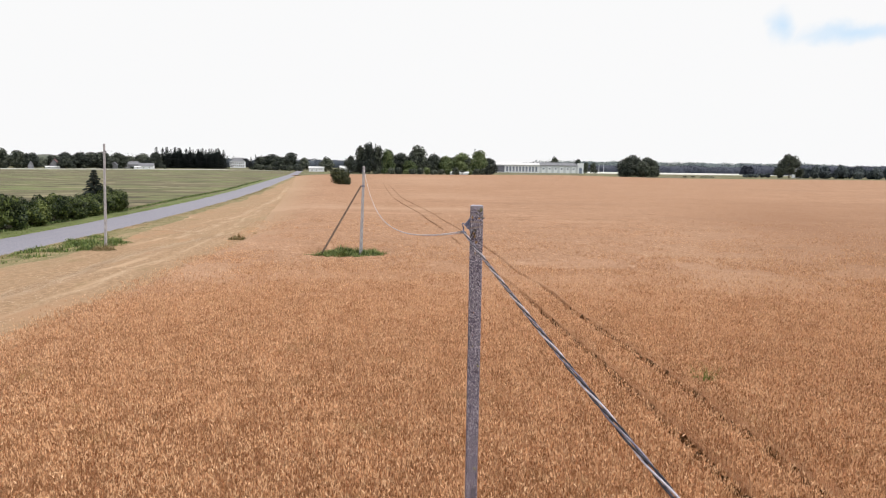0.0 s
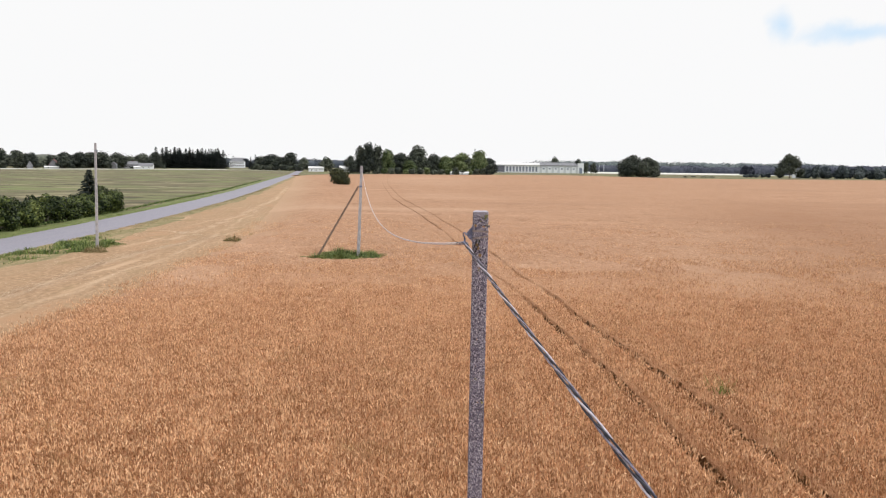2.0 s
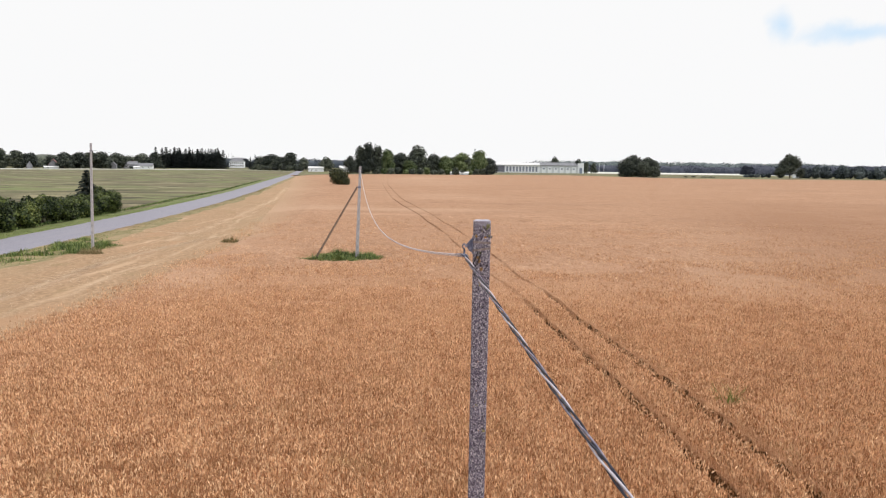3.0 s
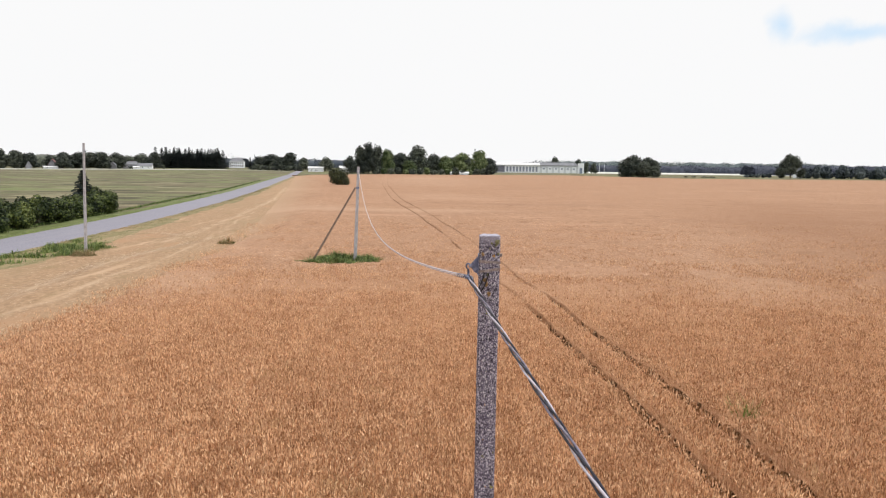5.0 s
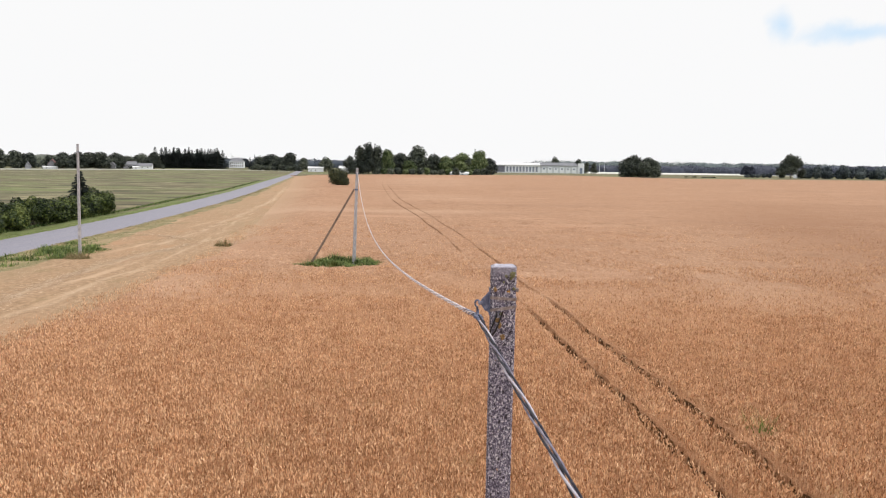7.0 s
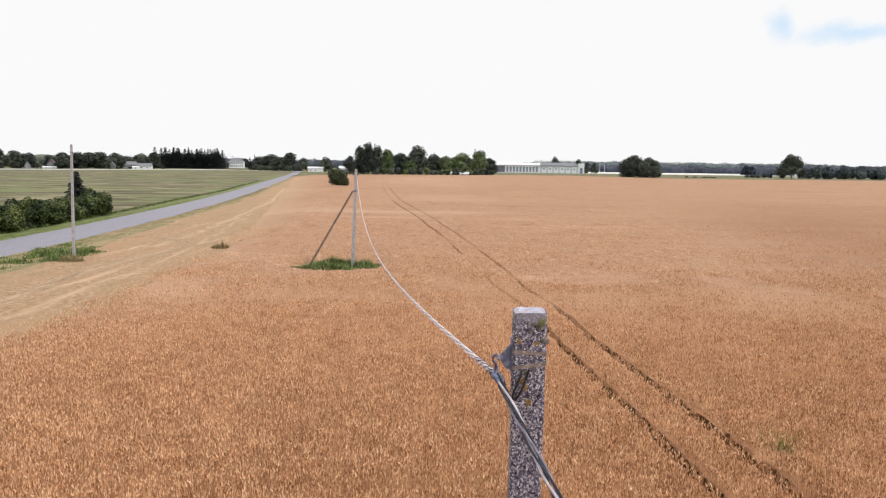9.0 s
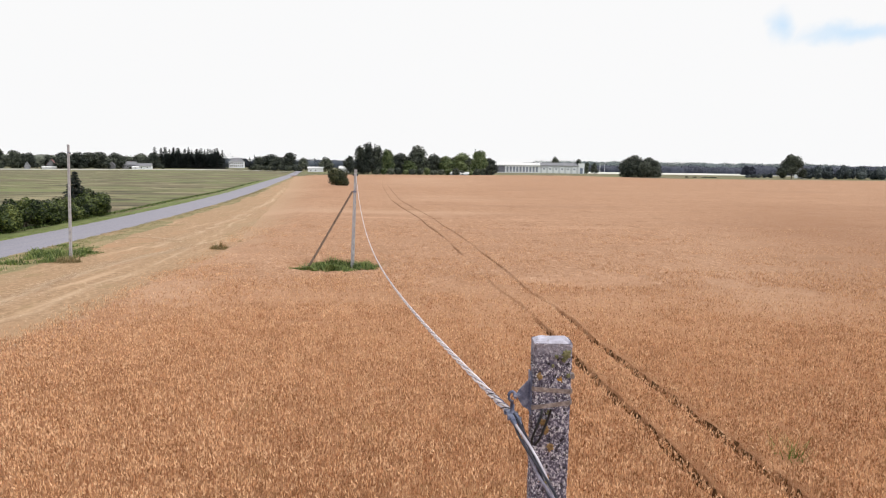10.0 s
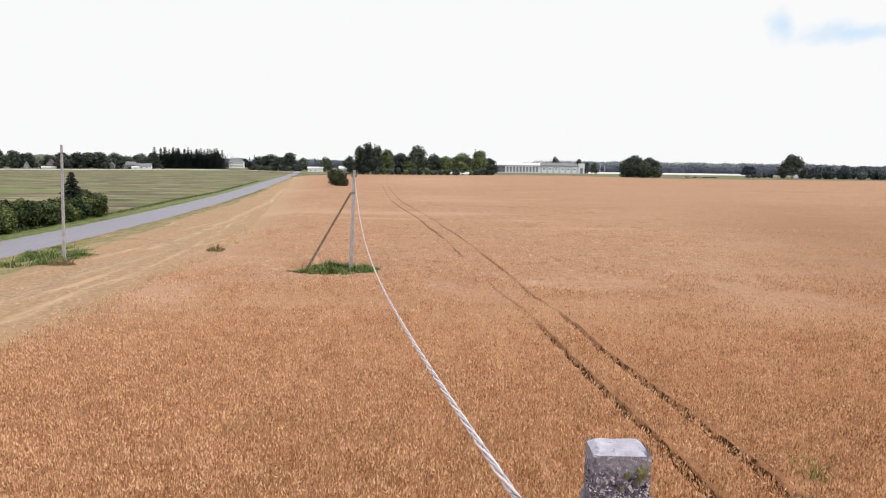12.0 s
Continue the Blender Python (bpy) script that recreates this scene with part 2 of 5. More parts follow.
LICHEN_GREEN = material("yellow_green_lichen", [(0.07, 0.07, 0.04), (0.15, 0.145, 0.07), (0.25, 0.235, 0.14)], (60, 60, 60), 5, bump=1.0, bump_scale=120, bump_depth=0.004)
CONCRETE_FAR = material("grey_concrete", [(0.26, 0.255, 0.275), (0.37, 0.36, 0.385), (0.48, 0.47, 0.50)], (9, 9, 3), 6, rough=0.9, bump=0.4, bump_scale=30, bump_depth=0.01)
POLE_CAP = material("bleached_pole_top", [(0.33, 0.32, 0.385), (0.455, 0.44, 0.53), (0.60, 0.585, 0.69)], (22, 22, 22), 7, rough=0.9, bump=0.8, bump_scale=70, bump_depth=0.006,
                    patch=[((0.30, 0.28, 0.30), (34, 34, 34), (0.60, 0.68))])
WOOD_GREY = material("weathered_wood", [(0.13, 0.09, 0.075), (0.22, 0.155, 0.125), (0.32, 0.24, 0.20)], (14, 14, 1.5), 6, bump=0.6, bump_scale=20, bump_depth=0.01)
STEEL = material("galvanised_steel", [(0.06, 0.073, 0.13), (0.15, 0.168, 0.26), (0.40, 0.42, 0.54)], (30, 30, 30), 5, rough=0.5, metal=0.35, bump=0.2, bump_scale=60, bump_depth=0.002)
STRAP = material("rusty_steel_strap", [(0.14, 0.11, 0.108), (0.26, 0.217, 0.21), (0.43, 0.385, 0.38)], (40, 40, 40), 5, rough=0.6, metal=0.35)
CABLE_LIGHT = material("bleached_cable_sheath", [(0.72, 0.65, 0.68), (0.84, 0.775, 0.80), (0.93, 0.88, 0.90)], (12, 12, 12), 4, rough=0.5, specular=0.5)
CABLE_DARK = material("black_cable_sheath", [(0.010, 0.010, 0.016), (0.022, 0.022, 0.036), (0.05, 0.048, 0.07)], (20, 20, 20), 4, rough=0.45, specular=0.35)
CABLE_PALE = material("grey_lavender_sheath", [(0.38, 0.35, 0.42), (0.52, 0.485, 0.56), (0.68, 0.64, 0.70)], (16, 16, 16), 4, rough=0.4, specular=0.5)
CABLE_GREY = material("grey_cable_sheath", [(0.12, 0.11, 0.155), (0.21, 0.19, 0.25), (0.34, 0.31, 0.38)], (20, 20, 20), 4, rough=0.45)
BLACK_STRAP = material("black_tie_strap", [(0.010, 0.010, 0.012), (0.02, 0.02, 0.024), (0.04, 0.038, 0.042)], (30, 30, 30), 4, rough=0.5)
WHITE_WALL = material("white_painted_wall", [(0.70, 0.73, 0.79), (0.76, 0.79, 0.85), (0.82, 0.84, 0.89)], (0.8, 0.8, 0.8), 5, bump=0.2, bump_scale=4)
GREY_WALL = material("grey_render_wall", [(0.34, 0.35, 0.37), (0.43, 0.44, 0.46), (0.52, 0.52, 0.54)], (0.8, 0.8, 0.8), 5, bump=0.2, bump_scale=4)
WHITE_ROOF = material("white_sheet_roof", [(0.62, 0.63, 0.66), (0.72, 0.73, 0.75), (0.80, 0.80, 0.82)], (0.5, 0.5, 0.5), 5, rough=0.5)
GREY_ROOF = material("grey_fibre_cement_roof", [(0.17, 0.175, 0.20), (0.23, 0.235, 0.26), (0.30, 0.305, 0.33)], (0.5, 0.5, 0.5), 6, rough=0.8, bump=0.3, bump_scale=3)
RED_ROOF = material("red_tile_roof", [(0.14, 0.075, 0.075), (0.20, 0.105, 0.10), (0.26, 0.15, 0.145)], (0.6, 0.6, 0.6), 6, bump=0.3, bump_scale=3)
DULL_WALL = material("dull_board_wall", [(0.13, 0.135, 0.15), (0.19, 0.195, 0.215), (0.26, 0.265, 0.285)], (0.8, 0.8, 0.8), 5, bump=0.2, bump_scale=4)
BAY = material("pale_blue_glazing", [(0.15, 0.18, 0.26), (0.22, 0.26, 0.35), (0.32, 0.36, 0.45)], (0.3, 0.3, 0.3), 4, rough=0.25)
DARK_DOOR = material("dark_door_paint", [(0.10, 0.11, 0.14), (0.15, 0.16, 0.20), (0.20, 0.21, 0.25)], (0.6, 0.6, 0.6), 4, rough=0.5)
GLASS = material("window_glass", [(0.03, 0.035, 0.045), (0.05, 0.055, 0.065), (0.08, 0.085, 0.10)], (0.5, 0.5, 0.5), 3, rough=0.08, specular=0.8)
SHED_WALL = material("blue_grey_render", [(0.48, 0.50, 0.56), (0.57, 0.60, 0.66), (0.65, 0.68, 0.74)], (0.4, 0.4, 0.4), 5, bump=0.2, bump_scale=4)
PALE_FIELD = material("pale_mown_field", [(0.55, 0.55, 0.50), (0.66, 0.66, 0.62), (0.74, 0.74, 0.71)], (0.03, 0.15, 0.1), 6)


# ---- mesh helpers ----
def mesh_of(name, verts, faces, mat):
    me = bpy.data.meshes.new(name)
    me.from_pydata([tuple(v) for v in verts], [], [tuple(q) for q in faces])
    me.materials.append(mat)
    me.update()
    return me


def mesh_arrays(name, verts, faces, mat, smooth=False):
    """A mesh from arrays; all faces have the same number of corners."""
    me = bpy.data.meshes.new(name)
    nf, nc = faces.shape
    me.vertices.add(len(verts))
    me.vertices.foreach_set("co", np.ascontiguousarray(verts, dtype=np.float32).ravel())
    me.loops.add(nf * nc)
    me.loops.foreach_set("vertex_index", np.ascontiguousarray(faces, dtype=np.int32).ravel())
    me.polygons.add(nf)
    me.polygons.foreach_set("loop_start", np.arange(0, nf * nc, nc, dtype=np.int32))
    me.polygons.foreach_set("loop_total", np.full(nf, nc, dtype=np.int32))
    me.polygons.foreach_set("use_smooth", np.full(nf, smooth, dtype=bool))
    me.materials.append(mat)
    me.update(calc_edges=True)
    me.validate()
    return me


def part(name, bm, mat, parent=None, label=""):
    """Links a bmesh or a mesh as one object under a thing or under a part."""
    if isinstance(bm, bpy.types.Mesh):
        me = bm
    else:
        me = bpy.data.meshes.new(name)
        bmesh.ops.recalc_face_normals(bm, faces=bm.faces)
        bm.to_mesh(me)
        bm.free()
        me.materials.append(mat)
    ob = new(name, me)
    if parent:
        ob.parent = parent
    return tagged(ob, label)


def thing(name, m, label, category, group=""):
    ob = new(name)
    ob.empty_display_size = 0.2
    ob.matrix_world = m
    return tagged(ob, label, category, group)


def box(lo, hi, bevel=0.0, taper=1.0, bm=None):
    """A box from corner to corner; taper scales its upper end in x and y."""
    bm = bm or bmesh.new()
    cx, cy = (lo[0] + hi[0]) / 2, (lo[1] + hi[1]) / 2
    v = []
    for z, s in ((lo[2], 1.0), (hi[2], taper)):
        for x, y in ((lo[0], lo[1]), (hi[0], lo[1]), (hi[0], hi[1]), (lo[0], hi[1])):
            v.append(bm.verts.new((cx + (x - cx) * s, cy + (y - cy) * s, z)))
    made = [bm.faces.new([v[i] for i in q]) for q in ((3, 2, 1, 0), (4, 5, 6, 7), (0, 1, 5, 4), (1, 2, 6, 5), (2, 3, 7, 6), (3, 0, 4, 7))]
    if bevel:
        edges = {e for q in made for e in q.edges}
        bmesh.ops.bevel(bm, geom=list(edges), offset=bevel, segments=2, affect="EDGES")
    return bm


def tube_arrays(points, radii, sides=8, closed_ends=True):
    """A tube along points, as arrays of corners and four-cornered faces."""
    p = np.asarray(points, float)
    r = np.broadcast_to(np.asarray(radii, float), (len(p),))
    d = np.gradient(p, axis=0)
    d /= np.linalg.norm(d, axis=1)[:, None] + 1e-12
    ref = np.array((0.0, 0.0, 1.0)) if abs(d[:, 2]).mean() < 0.8 else np.array((1.0, 0.0, 0.0))
    a = np.cross(d, ref)
    a /= np.linalg.norm(a, axis=1)[:, None] + 1e-12
    b = np.cross(d, a)
    ang = np.linspace(0, 2 * np.pi, sides, endpoint=False)
    v = p[:, None, :] + r[:, None, None] * (a[:, None, :] * np.cos(ang)[None, :, None] + b[:, None, :] * np.sin(ang)[None, :, None])
    i, j = np.meshgrid(np.arange(len(p) - 1), np.arange(sides), indexing="ij")
    k = (j + 1) % sides
    f = np.stack([i * sides + j, i * sides + k, (i + 1) * sides + k, (i + 1) * sides + j], -1).reshape(-1, 4)
    v = v.reshape(-1, 3)
    if closed_ends:
        n0, n1 = len(v), len(v) + 1
        v = np.vstack([v, p[:1], p[-1:]])
        last = (len(p) - 1) * sides
        e0 = np.array([[j, (j + 1) % sides, (j + 2) % sides, n0] for j in range(0, sides, 2)])
        e1 = np.array([[last + j, last + (j + 1) % sides, last + (j + 2) % sides, n1] for j in range(0, sides, 2)])
        f = np.vstack([f, e0, e1])
    return v, f


def tube(name, points, radii, mat, parent, sides=8, label=""):
    v, f = tube_arrays(points, radii, sides)
    return part(name, mesh_arrays(name, v, f, mat, True), mat, parent, label)


def lattice(seed):
    return np.random.RandomState(seed).rand(256, 256)


def smooth_noise(x, y, size, seed=1):
    """Soft noise from 0 to 1 over the plan, in lumps of the given size."""
    g = lattice(seed)
    u, v = np.asarray(x, float) / size, np.asarray(y, float) / size
    i, j = np.floor(u).astype(int), np.floor(v).astype(int)
    a, b = u - i, v - j
    a, b = a * a * (3 - 2 * a), b * b * (3 - 2 * b)
    i0, j0, i1, j1 = i % 256, j % 256, (i + 1) % 256, (j + 1) % 256
    return (g[i0, j0] * (1 - a) + g[i1, j0] * a) * (1 - b) + (g[i0, j1] * (1 - a) + g[i1, j1] * a) * b


def ribbon(name, centre, widths, z, mat, rows=3.0, columns=6, crown=0.0):
    """A strip of ground along a smooth line in the plan."""
    c = np.array(centre, float)
    s = np.concatenate([[0], np.cumsum(np.hypot(*np.diff(c, axis=0).T))])
    t = np.arange(0, s[-1], rows)
    x, y = np.interp(t, s, c[:, 0]), np.interp(t, s, c[:, 1])
    for _ in range(12):
        x[1:-1], y[1:-1] = (x[:-2] + 2 * x[1:-1] + x[2:]) / 4, (y[:-2] + 2 * y[1:-1] + y[2:]) / 4
    dx, dy = np.gradient(x), np.gradient(y)
    ln = np.hypot(dx, dy)
    nx, ny = dy / ln, -dx / ln
    w = np.linspace(-widths, widths, columns)
    vx = x[:, None] + nx[:, None] * w
    vy = y[:, None] + ny[:, None] * w
    vz = z + crown * (1 - (w / widths) ** 2)[None, :] + 0 * vx
    return grid_mesh(name, vx, vy, vz, mat)


def grid_mesh(name, vx, vy, vz, mat, smooth=True):
    r, c = vx.shape
    i, j = np.meshgrid(np.arange(r - 1), np.arange(c - 1), indexing="ij")
    q = np.stack([i * c + j, i * c + j + 1, (i + 1) * c + j + 1, (i + 1) * c + j], -1).reshape(-1, 4)
    v = np.stack([vx, vy, vz], -1).reshape(-1, 3)
    p = v[q]
    area = np.abs(np.cross(p[:, 2, :2] - p[:, 0, :2], p[:, 3, :2] - p[:, 1, :2]))
    q = q[area > 1e-5]
    return mesh_arrays(name, v, q, mat, smooth)


# ---- the lie of the land ----
def rut_line(y):
    """The middle of the pair of wheel ruts through the wheat."""
    return np.interp(y, [-120, 0, 15.3, 21, 25.5, 29.4, 33, 36.5, 41, 45, 50, 64, 76, 87, 100, 120, 150, 210, 258, 403, 620],
                     [11.1, 8.9, 8.1, 7.6, 7.07, 6.6, 6.22, 5.85, 5.36, 4.52, 3.85, 2.1, 0.65, -1.1, -2.9, -6.5, -11.3, -18.3, -23.9, -37.0, -58.0])


def wheat_left(y):
    """The edge of the standing wheat towards the road."""
    return np.interp(y, [-120, 0, 25, 31, 38, 46, 58, 75, 118, 235, 425, 620], [-17.5, -17.8, -18.1, -18.7, -19.0, -19.4, -20.2, -23.0, -32.0, -57.0, -100.0, -150.0])


def wheat_far(x):
    """The far edge of the wheat."""
    return np.interp(x, [-150, -100, -82, -41, 7, 61, 127, 160, 190, 237, 402, 800], [400, 430, 500, 545, 560, 610, 640, 575, 530, 530, 585, 650])


ROAD_LINE = [(-40.0, -160.0), (-40.2, -60.0), (-40.5, 20.0), (-40.9, 50.0), (-41.6, 64.0), (-43.0, 80.0), (-45.2, 100.0), (-49.8, 135.0), (-58.8, 190.0), (-82.0, 310.0), (-114.0, 480.0), (-140.0, 605.0), (-176.0, 780.0)]


def road_x(y):
    return np.interp(y, [p[1] for p in ROAD_LINE], [p[0] for p in ROAD_LINE])


RUT_HALF = 1.02


def rut_depth(u, y):
    """How deep the ruts are pressed, 0 to 1, at a distance u from their middle."""
    ragged = 0.45 + 0.6 * smooth_noise(u * 2, y, 1.5, 5) + 0.45 * smooth_noise(u * 6, y, 0.25, 7)
    left = np.interp(y, [0, 34, 36, 38, 52, 59, 61, 65, 67, 73, 76, 138, 146, 185, 205, 240, 420, 430], [1, 1, 0.6, 0.2, 0.12, 0.1, 0.5, 0.5, 0.1, 0.12, 0.62, 0.62, 0.3, 0.3, 0.5, 0.25, 0.2, 0])
    right = np.interp(y, [0, 33, 36, 39, 40.5, 42, 45, 47, 51, 56, 61, 66, 84, 92, 112, 122, 160, 215, 240, 420, 430], [1, 1, 0.6, 0.8, 0.2, 0.22, 0.28, 0.25, 0.12, 0.62, 0.62, 0.22, 0.5, 0.45, 0.4, 0.5, 0.45, 0.5, 0.25, 0.2, 0])
    fade = np.where(np.asarray(u) < 0, left, right) * np.interp(y, [52, 62, 120, 400], [1.0, 0.72, 0.62, 0.7])
    fade = fade * np.where(np.asarray(y) > 52, np.clip(0.35 + 1.15 * smooth_noise(np.sign(u) * 40.0, y, 5.0, 63), 0, 1), 1.0)
    wide = (0.085 + 0.08 * smooth_noise(u * 2, y, 0.5, 6)) * np.interp(y, [14, 20, 26, 45, 70, 200, 400], [1.05, 1.05, 1.0, 0.75, 0.6, 1.0, 1.6])
    half = RUT_HALF - np.where(np.asarray(u) > 0, np.interp(y, [18, 26, 32, 44, 50], [0.05, 0.16, 0.25, 0.25, 0.0]), 0.0)
    d = np.abs(np.abs(u) - half - 0.06 * (smooth_noise(np.sign(u) * 30.0, y, 1.1, 17) - 0.5)) / wide
    return np.clip(1.7 * (1.5 - d), 0, 1) * np.clip(ragged, 0, 1) * fade


# ground, one sheet to the horizon
gx = np.concatenate([np.linspace(-4000, -700, 8), np.linspace(-600, 600, 61), np.linspace(700, 4000, 8)])
gy = np.concatenate([np.linspace(-3000, -300, 6), np.linspace(-200, 1000, 61), np.linspace(1100, 4500, 10)])
vx, vy = np.meshgrid(gx, gy)
ground = tagged(part("ground", grid_mesh("ground", vx, vy, -0.06 + 0.05 * smooth_noise(vx, vy, 60.0, 3), MEADOW), MEADOW),
                "flat mown meadow with green and tan bands of cut grass", "ground", kind="structure")
road = tagged(part("road", ribbon("road", ROAD_LINE, 3.6, 0.06, ASPHALT, crown=0.06), ASPHALT), "narrow worn grey asphalt country road", "road", kind="structure")

# stubble between the road's verge and the wheat
sy = np.concatenate([np.linspace(-120, 20, 30), np.linspace(22, 130, 190), np.linspace(134, 430, 75)])
su = np.linspace(0, 1, 70)
left = road_x(sy) + 4.5 + 1.5 * smooth_noise(sy, sy * 0, 9.0, 8) + 0.7 * smooth_noise(sy, sy * 0, 2.6, 11) + np.interp(sy, [40, 50, 60, 75, 110, 160], [0, 2.2, 1.9, 1.4, 1.0, 0.3])
right = wheat_left(sy) + 0.8
vx = left[:, None] + (right - left)[:, None] * su[None, :]
vy = sy[:, None] + 0 * vx
stubble = tagged(part("stubble", grid_mesh("stubble", vx, vy, 0.05 + 0.10 * smooth_noise(vx, vy, 1.3, 9) * np.sin(np.pi * su)[None, :] ** 0.3, STUBBLE), STUBBLE),
                 "pale straw stubble strip beside the wheat", "stubble", kind="structure")
# pale swaths of straw along it
pale = np.zeros_like(vx)
for line_y, line_x, wide in (((22, 36.8, 41.7, 48.8, 56.2, 63.5, 71.6, 84), (-25.2, -25.8, -25.9, -26.5, -27.0, -26.0, -24.8, -23.8), 0.75),
                             ((66, 79.6, 94.4, 117, 146.7, 230), (-28.2, -29.3, -30.6, -34.3, -38.6, -56.0), 0.85),
                             ((20, 40, 60, 75, 110), (-22.4, -22.9, -23.8, -26.0, -31.8), 0.35)):
    off = np.abs(vx - np.interp(vy, line_y, line_x) - 0.8 * (smooth_noise(vy, vy * 0, 4.0, 43) - 0.5)) / wide
    pale = np.maximum(pale, 0.8 * np.clip(1.0 - off, 0, 1) * np.clip(2.2 * smooth_noise(vx * 3.0, vy * 0.5, 1.1, 42) - 0.45, 0, 1) * (vy > line_y[0]) * (vy < line_y[-1]))
swath = stubble.data.attributes.new("swath", "FLOAT", "POINT")
swath.data.foreach_set("value", pale.astype(np.float32).ravel())
# verge between road and stubble
vl = road_x(sy) + 3.4
vx = vl[:, None] + (left + 0.5 - vl)[:, None] * np.linspace(0, 1, 8)[None, :]
vy = sy[:, None] + 0 * vx
verge = tagged(part("verge", grid_mesh("verge", vx, vy, 0.03 + 0.06 * smooth_noise(vx, vy, 0.9, 10), VERGE), VERGE), "yellow-green grass verge beside the road", "verge", kind="structure")

vl = road_x(sy) - 3.4
reach = 2.2 + 1.6 * smooth_noise(sy, sy * 0, 12.0, 4)
vx = (vl - reach)[:, None] + reach[:, None] * np.linspace(0, 1, 8)[None, :]
verge_far = tagged(part("verge", grid_mesh("verge", vx, sy[:, None] + 0 * vx, 0.03 + 0.05 * smooth_noise(vx, sy[:, None] + 0 * vx, 0.9, 10), TURF), TURF), "short green grass verge between road and meadow", "verge", kind="structure")

# the wheat's canopy, with the ruts pressed into it
near_u = np.unique(np.concatenate([np.arange(-27.0, 27.01, 0.2), np.arange(-1.5, -0.6, 0.045), np.arange(0.6, 1.5, 0.045)]).round(3))
out = 27.0 * 1.09 ** np.arange(1, 40)
u = np.concatenate([-out[::-1], near_u, out])
step = np.concatenate([np.linspace(-120, 6, 40), np.arange(6.5, 44, 0.11)])
more = [44.0]
while more[-1] < 640:
    more.append(more[-1] + min(9.0, 0.2 + (more[-1] - 44) * 0.03))
rows_y = np.concatenate([step, np.array(more[1:])])
vy = rows_y[:, None] + 0 * u[None, :]
vx = u[None, :] + rut_line(vy)
lim = wheat_left(vy)
inner = rut_line(vy) - 27.0
outer = np.minimum(lim, inner)
n_out = len(out)
share = (np.arange(n_out) / n_out)[None, :]
vx[:, :n_out] = outer[:, :n_out] + (inner - outer)[:, :n_out] * share
ragged = lim + np.interp(vy, [50, 110], [0.8, 0.3]) * smooth_noise(vy, vy * 0, 0.8, 12)
edge = vx < ragged
vx = np.maximum(vx, ragged)
vy = np.minimum(vy, wheat_far(vx))
uu = u[None, :] + 0 * vx
vz = 0.52 + 0.10 * smooth_noise(vx, vy, 0.45, 13) + 0.10 * smooth_noise(vx, vy, 2.7, 14) + 0.08 * smooth_noise(vx, vy, 11.0, 15)
vz += np.interp(vy, [10, 20, 62], [-0.28, -0.12, 0.12])
vz = np.maximum(vz - 0.56 * rut_depth(uu, vy), 0.04)
bare = np.clip(1.35 - ((vx + 8.5) / 4.1) ** 2 - ((vy - 54.6) / 3.3) ** 2, 0, 1)
vz = vz * (1 - bare) + 0.06 * bare
soft_edge = np.clip((vx - lim) / np.interp(vy, [40, 60, 80, 200], [0.01, 1.5, 5.0, 14.0]), 0, 1)
vz = vz * np.where(vx < -10, soft_edge, 1.0)
vz = np.where(edge, 0.03, vz)
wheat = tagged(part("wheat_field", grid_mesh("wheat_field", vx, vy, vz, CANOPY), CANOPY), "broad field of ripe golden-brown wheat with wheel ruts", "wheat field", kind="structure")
sparse = np.clip(1.15 - (vx - ragged) / np.interp(vy, [30, 52, 70, 120, 400], [0.25, 0.6, 3.5, 7.0, 16.0]) * (0.6 + 0.9 * smooth_noise(vx, vy, 2.2, 18)), 0, 1)
thin = wheat.data.attributes.new("thin", "FLOAT", "POINT")
thin.data.foreach_set("value", np.where(vx < -10, sparse, 0.0).astype(np.float32).ravel())
# farther ruts painted darker with depth, as the shaded near banks are
pressed = wheat.data.attributes.new("pressed", "FLOAT", "POINT")
pressed.data.foreach_set("value", np.clip(0.8 * rut_depth(uu, vy) * np.clip((vy - 32) / 6, 0, 1), 0, 1).astype(np.float32).ravel())
# faint bands across the field, left by the seed drill and the wind
bands = np.clip(smooth_noise(vx * 0.09, vy, np.interp(vy, [40, 80, 200, 600], [0.8, 1.6, 5.0, 14.0]), 51) * 2.6 - 1.35, 0, 1) * np.clip((vy - 34) / 8, 0, 1)
bands = bands * (0.3 + 0.7 * smooth_noise(vx, vy, 16.0, 52)) * np.interp(vx, [-20, 8, 40], [0.75, 0.4, 0.08])
streak = wheat.data.attributes.new("streak", "FLOAT", "POINT")
streak.data.foreach_set("value", bands.astype(np.float32).ravel())
# a browner wedge towards +x, away from the road, between y 28 and 170
browner = np.clip((vx - 4 - 0.28 * vy) / 24, 0, 1) * np.clip((vy - 28) / 15, 0, 1) * np.clip((170 - vy) / 90, 0, 1) * (0.5 + smooth_noise(vx, vy, 14.0, 19))
dusky = wheat.data.attributes.new("dusky", "FLOAT", "POINT")
dusky.data.foreach_set("value", np.clip(browner, 0, 1).astype(np.float32).ravel())
# a warmer, more saturated tone below y = 50, fading out with distance
ripe = wheat.data.attributes.new("ripe", "FLOAT", "POINT")
ripe.data.foreach_set("value", (0.8 * np.clip((50 - vy) / 16, 0, 1) * np.clip((vx - lim) / 6.0, 0.2, 1)).astype(np.float32).ravel())
# rut floors and banks get the colour with shade painted in
wheat.data.materials.append(RUT)
fc = np.empty(len(wheat.data.polygons) * 3)
wheat.data.polygons.foreach_get("center", fc)
fc = fc.reshape(-1, 3)
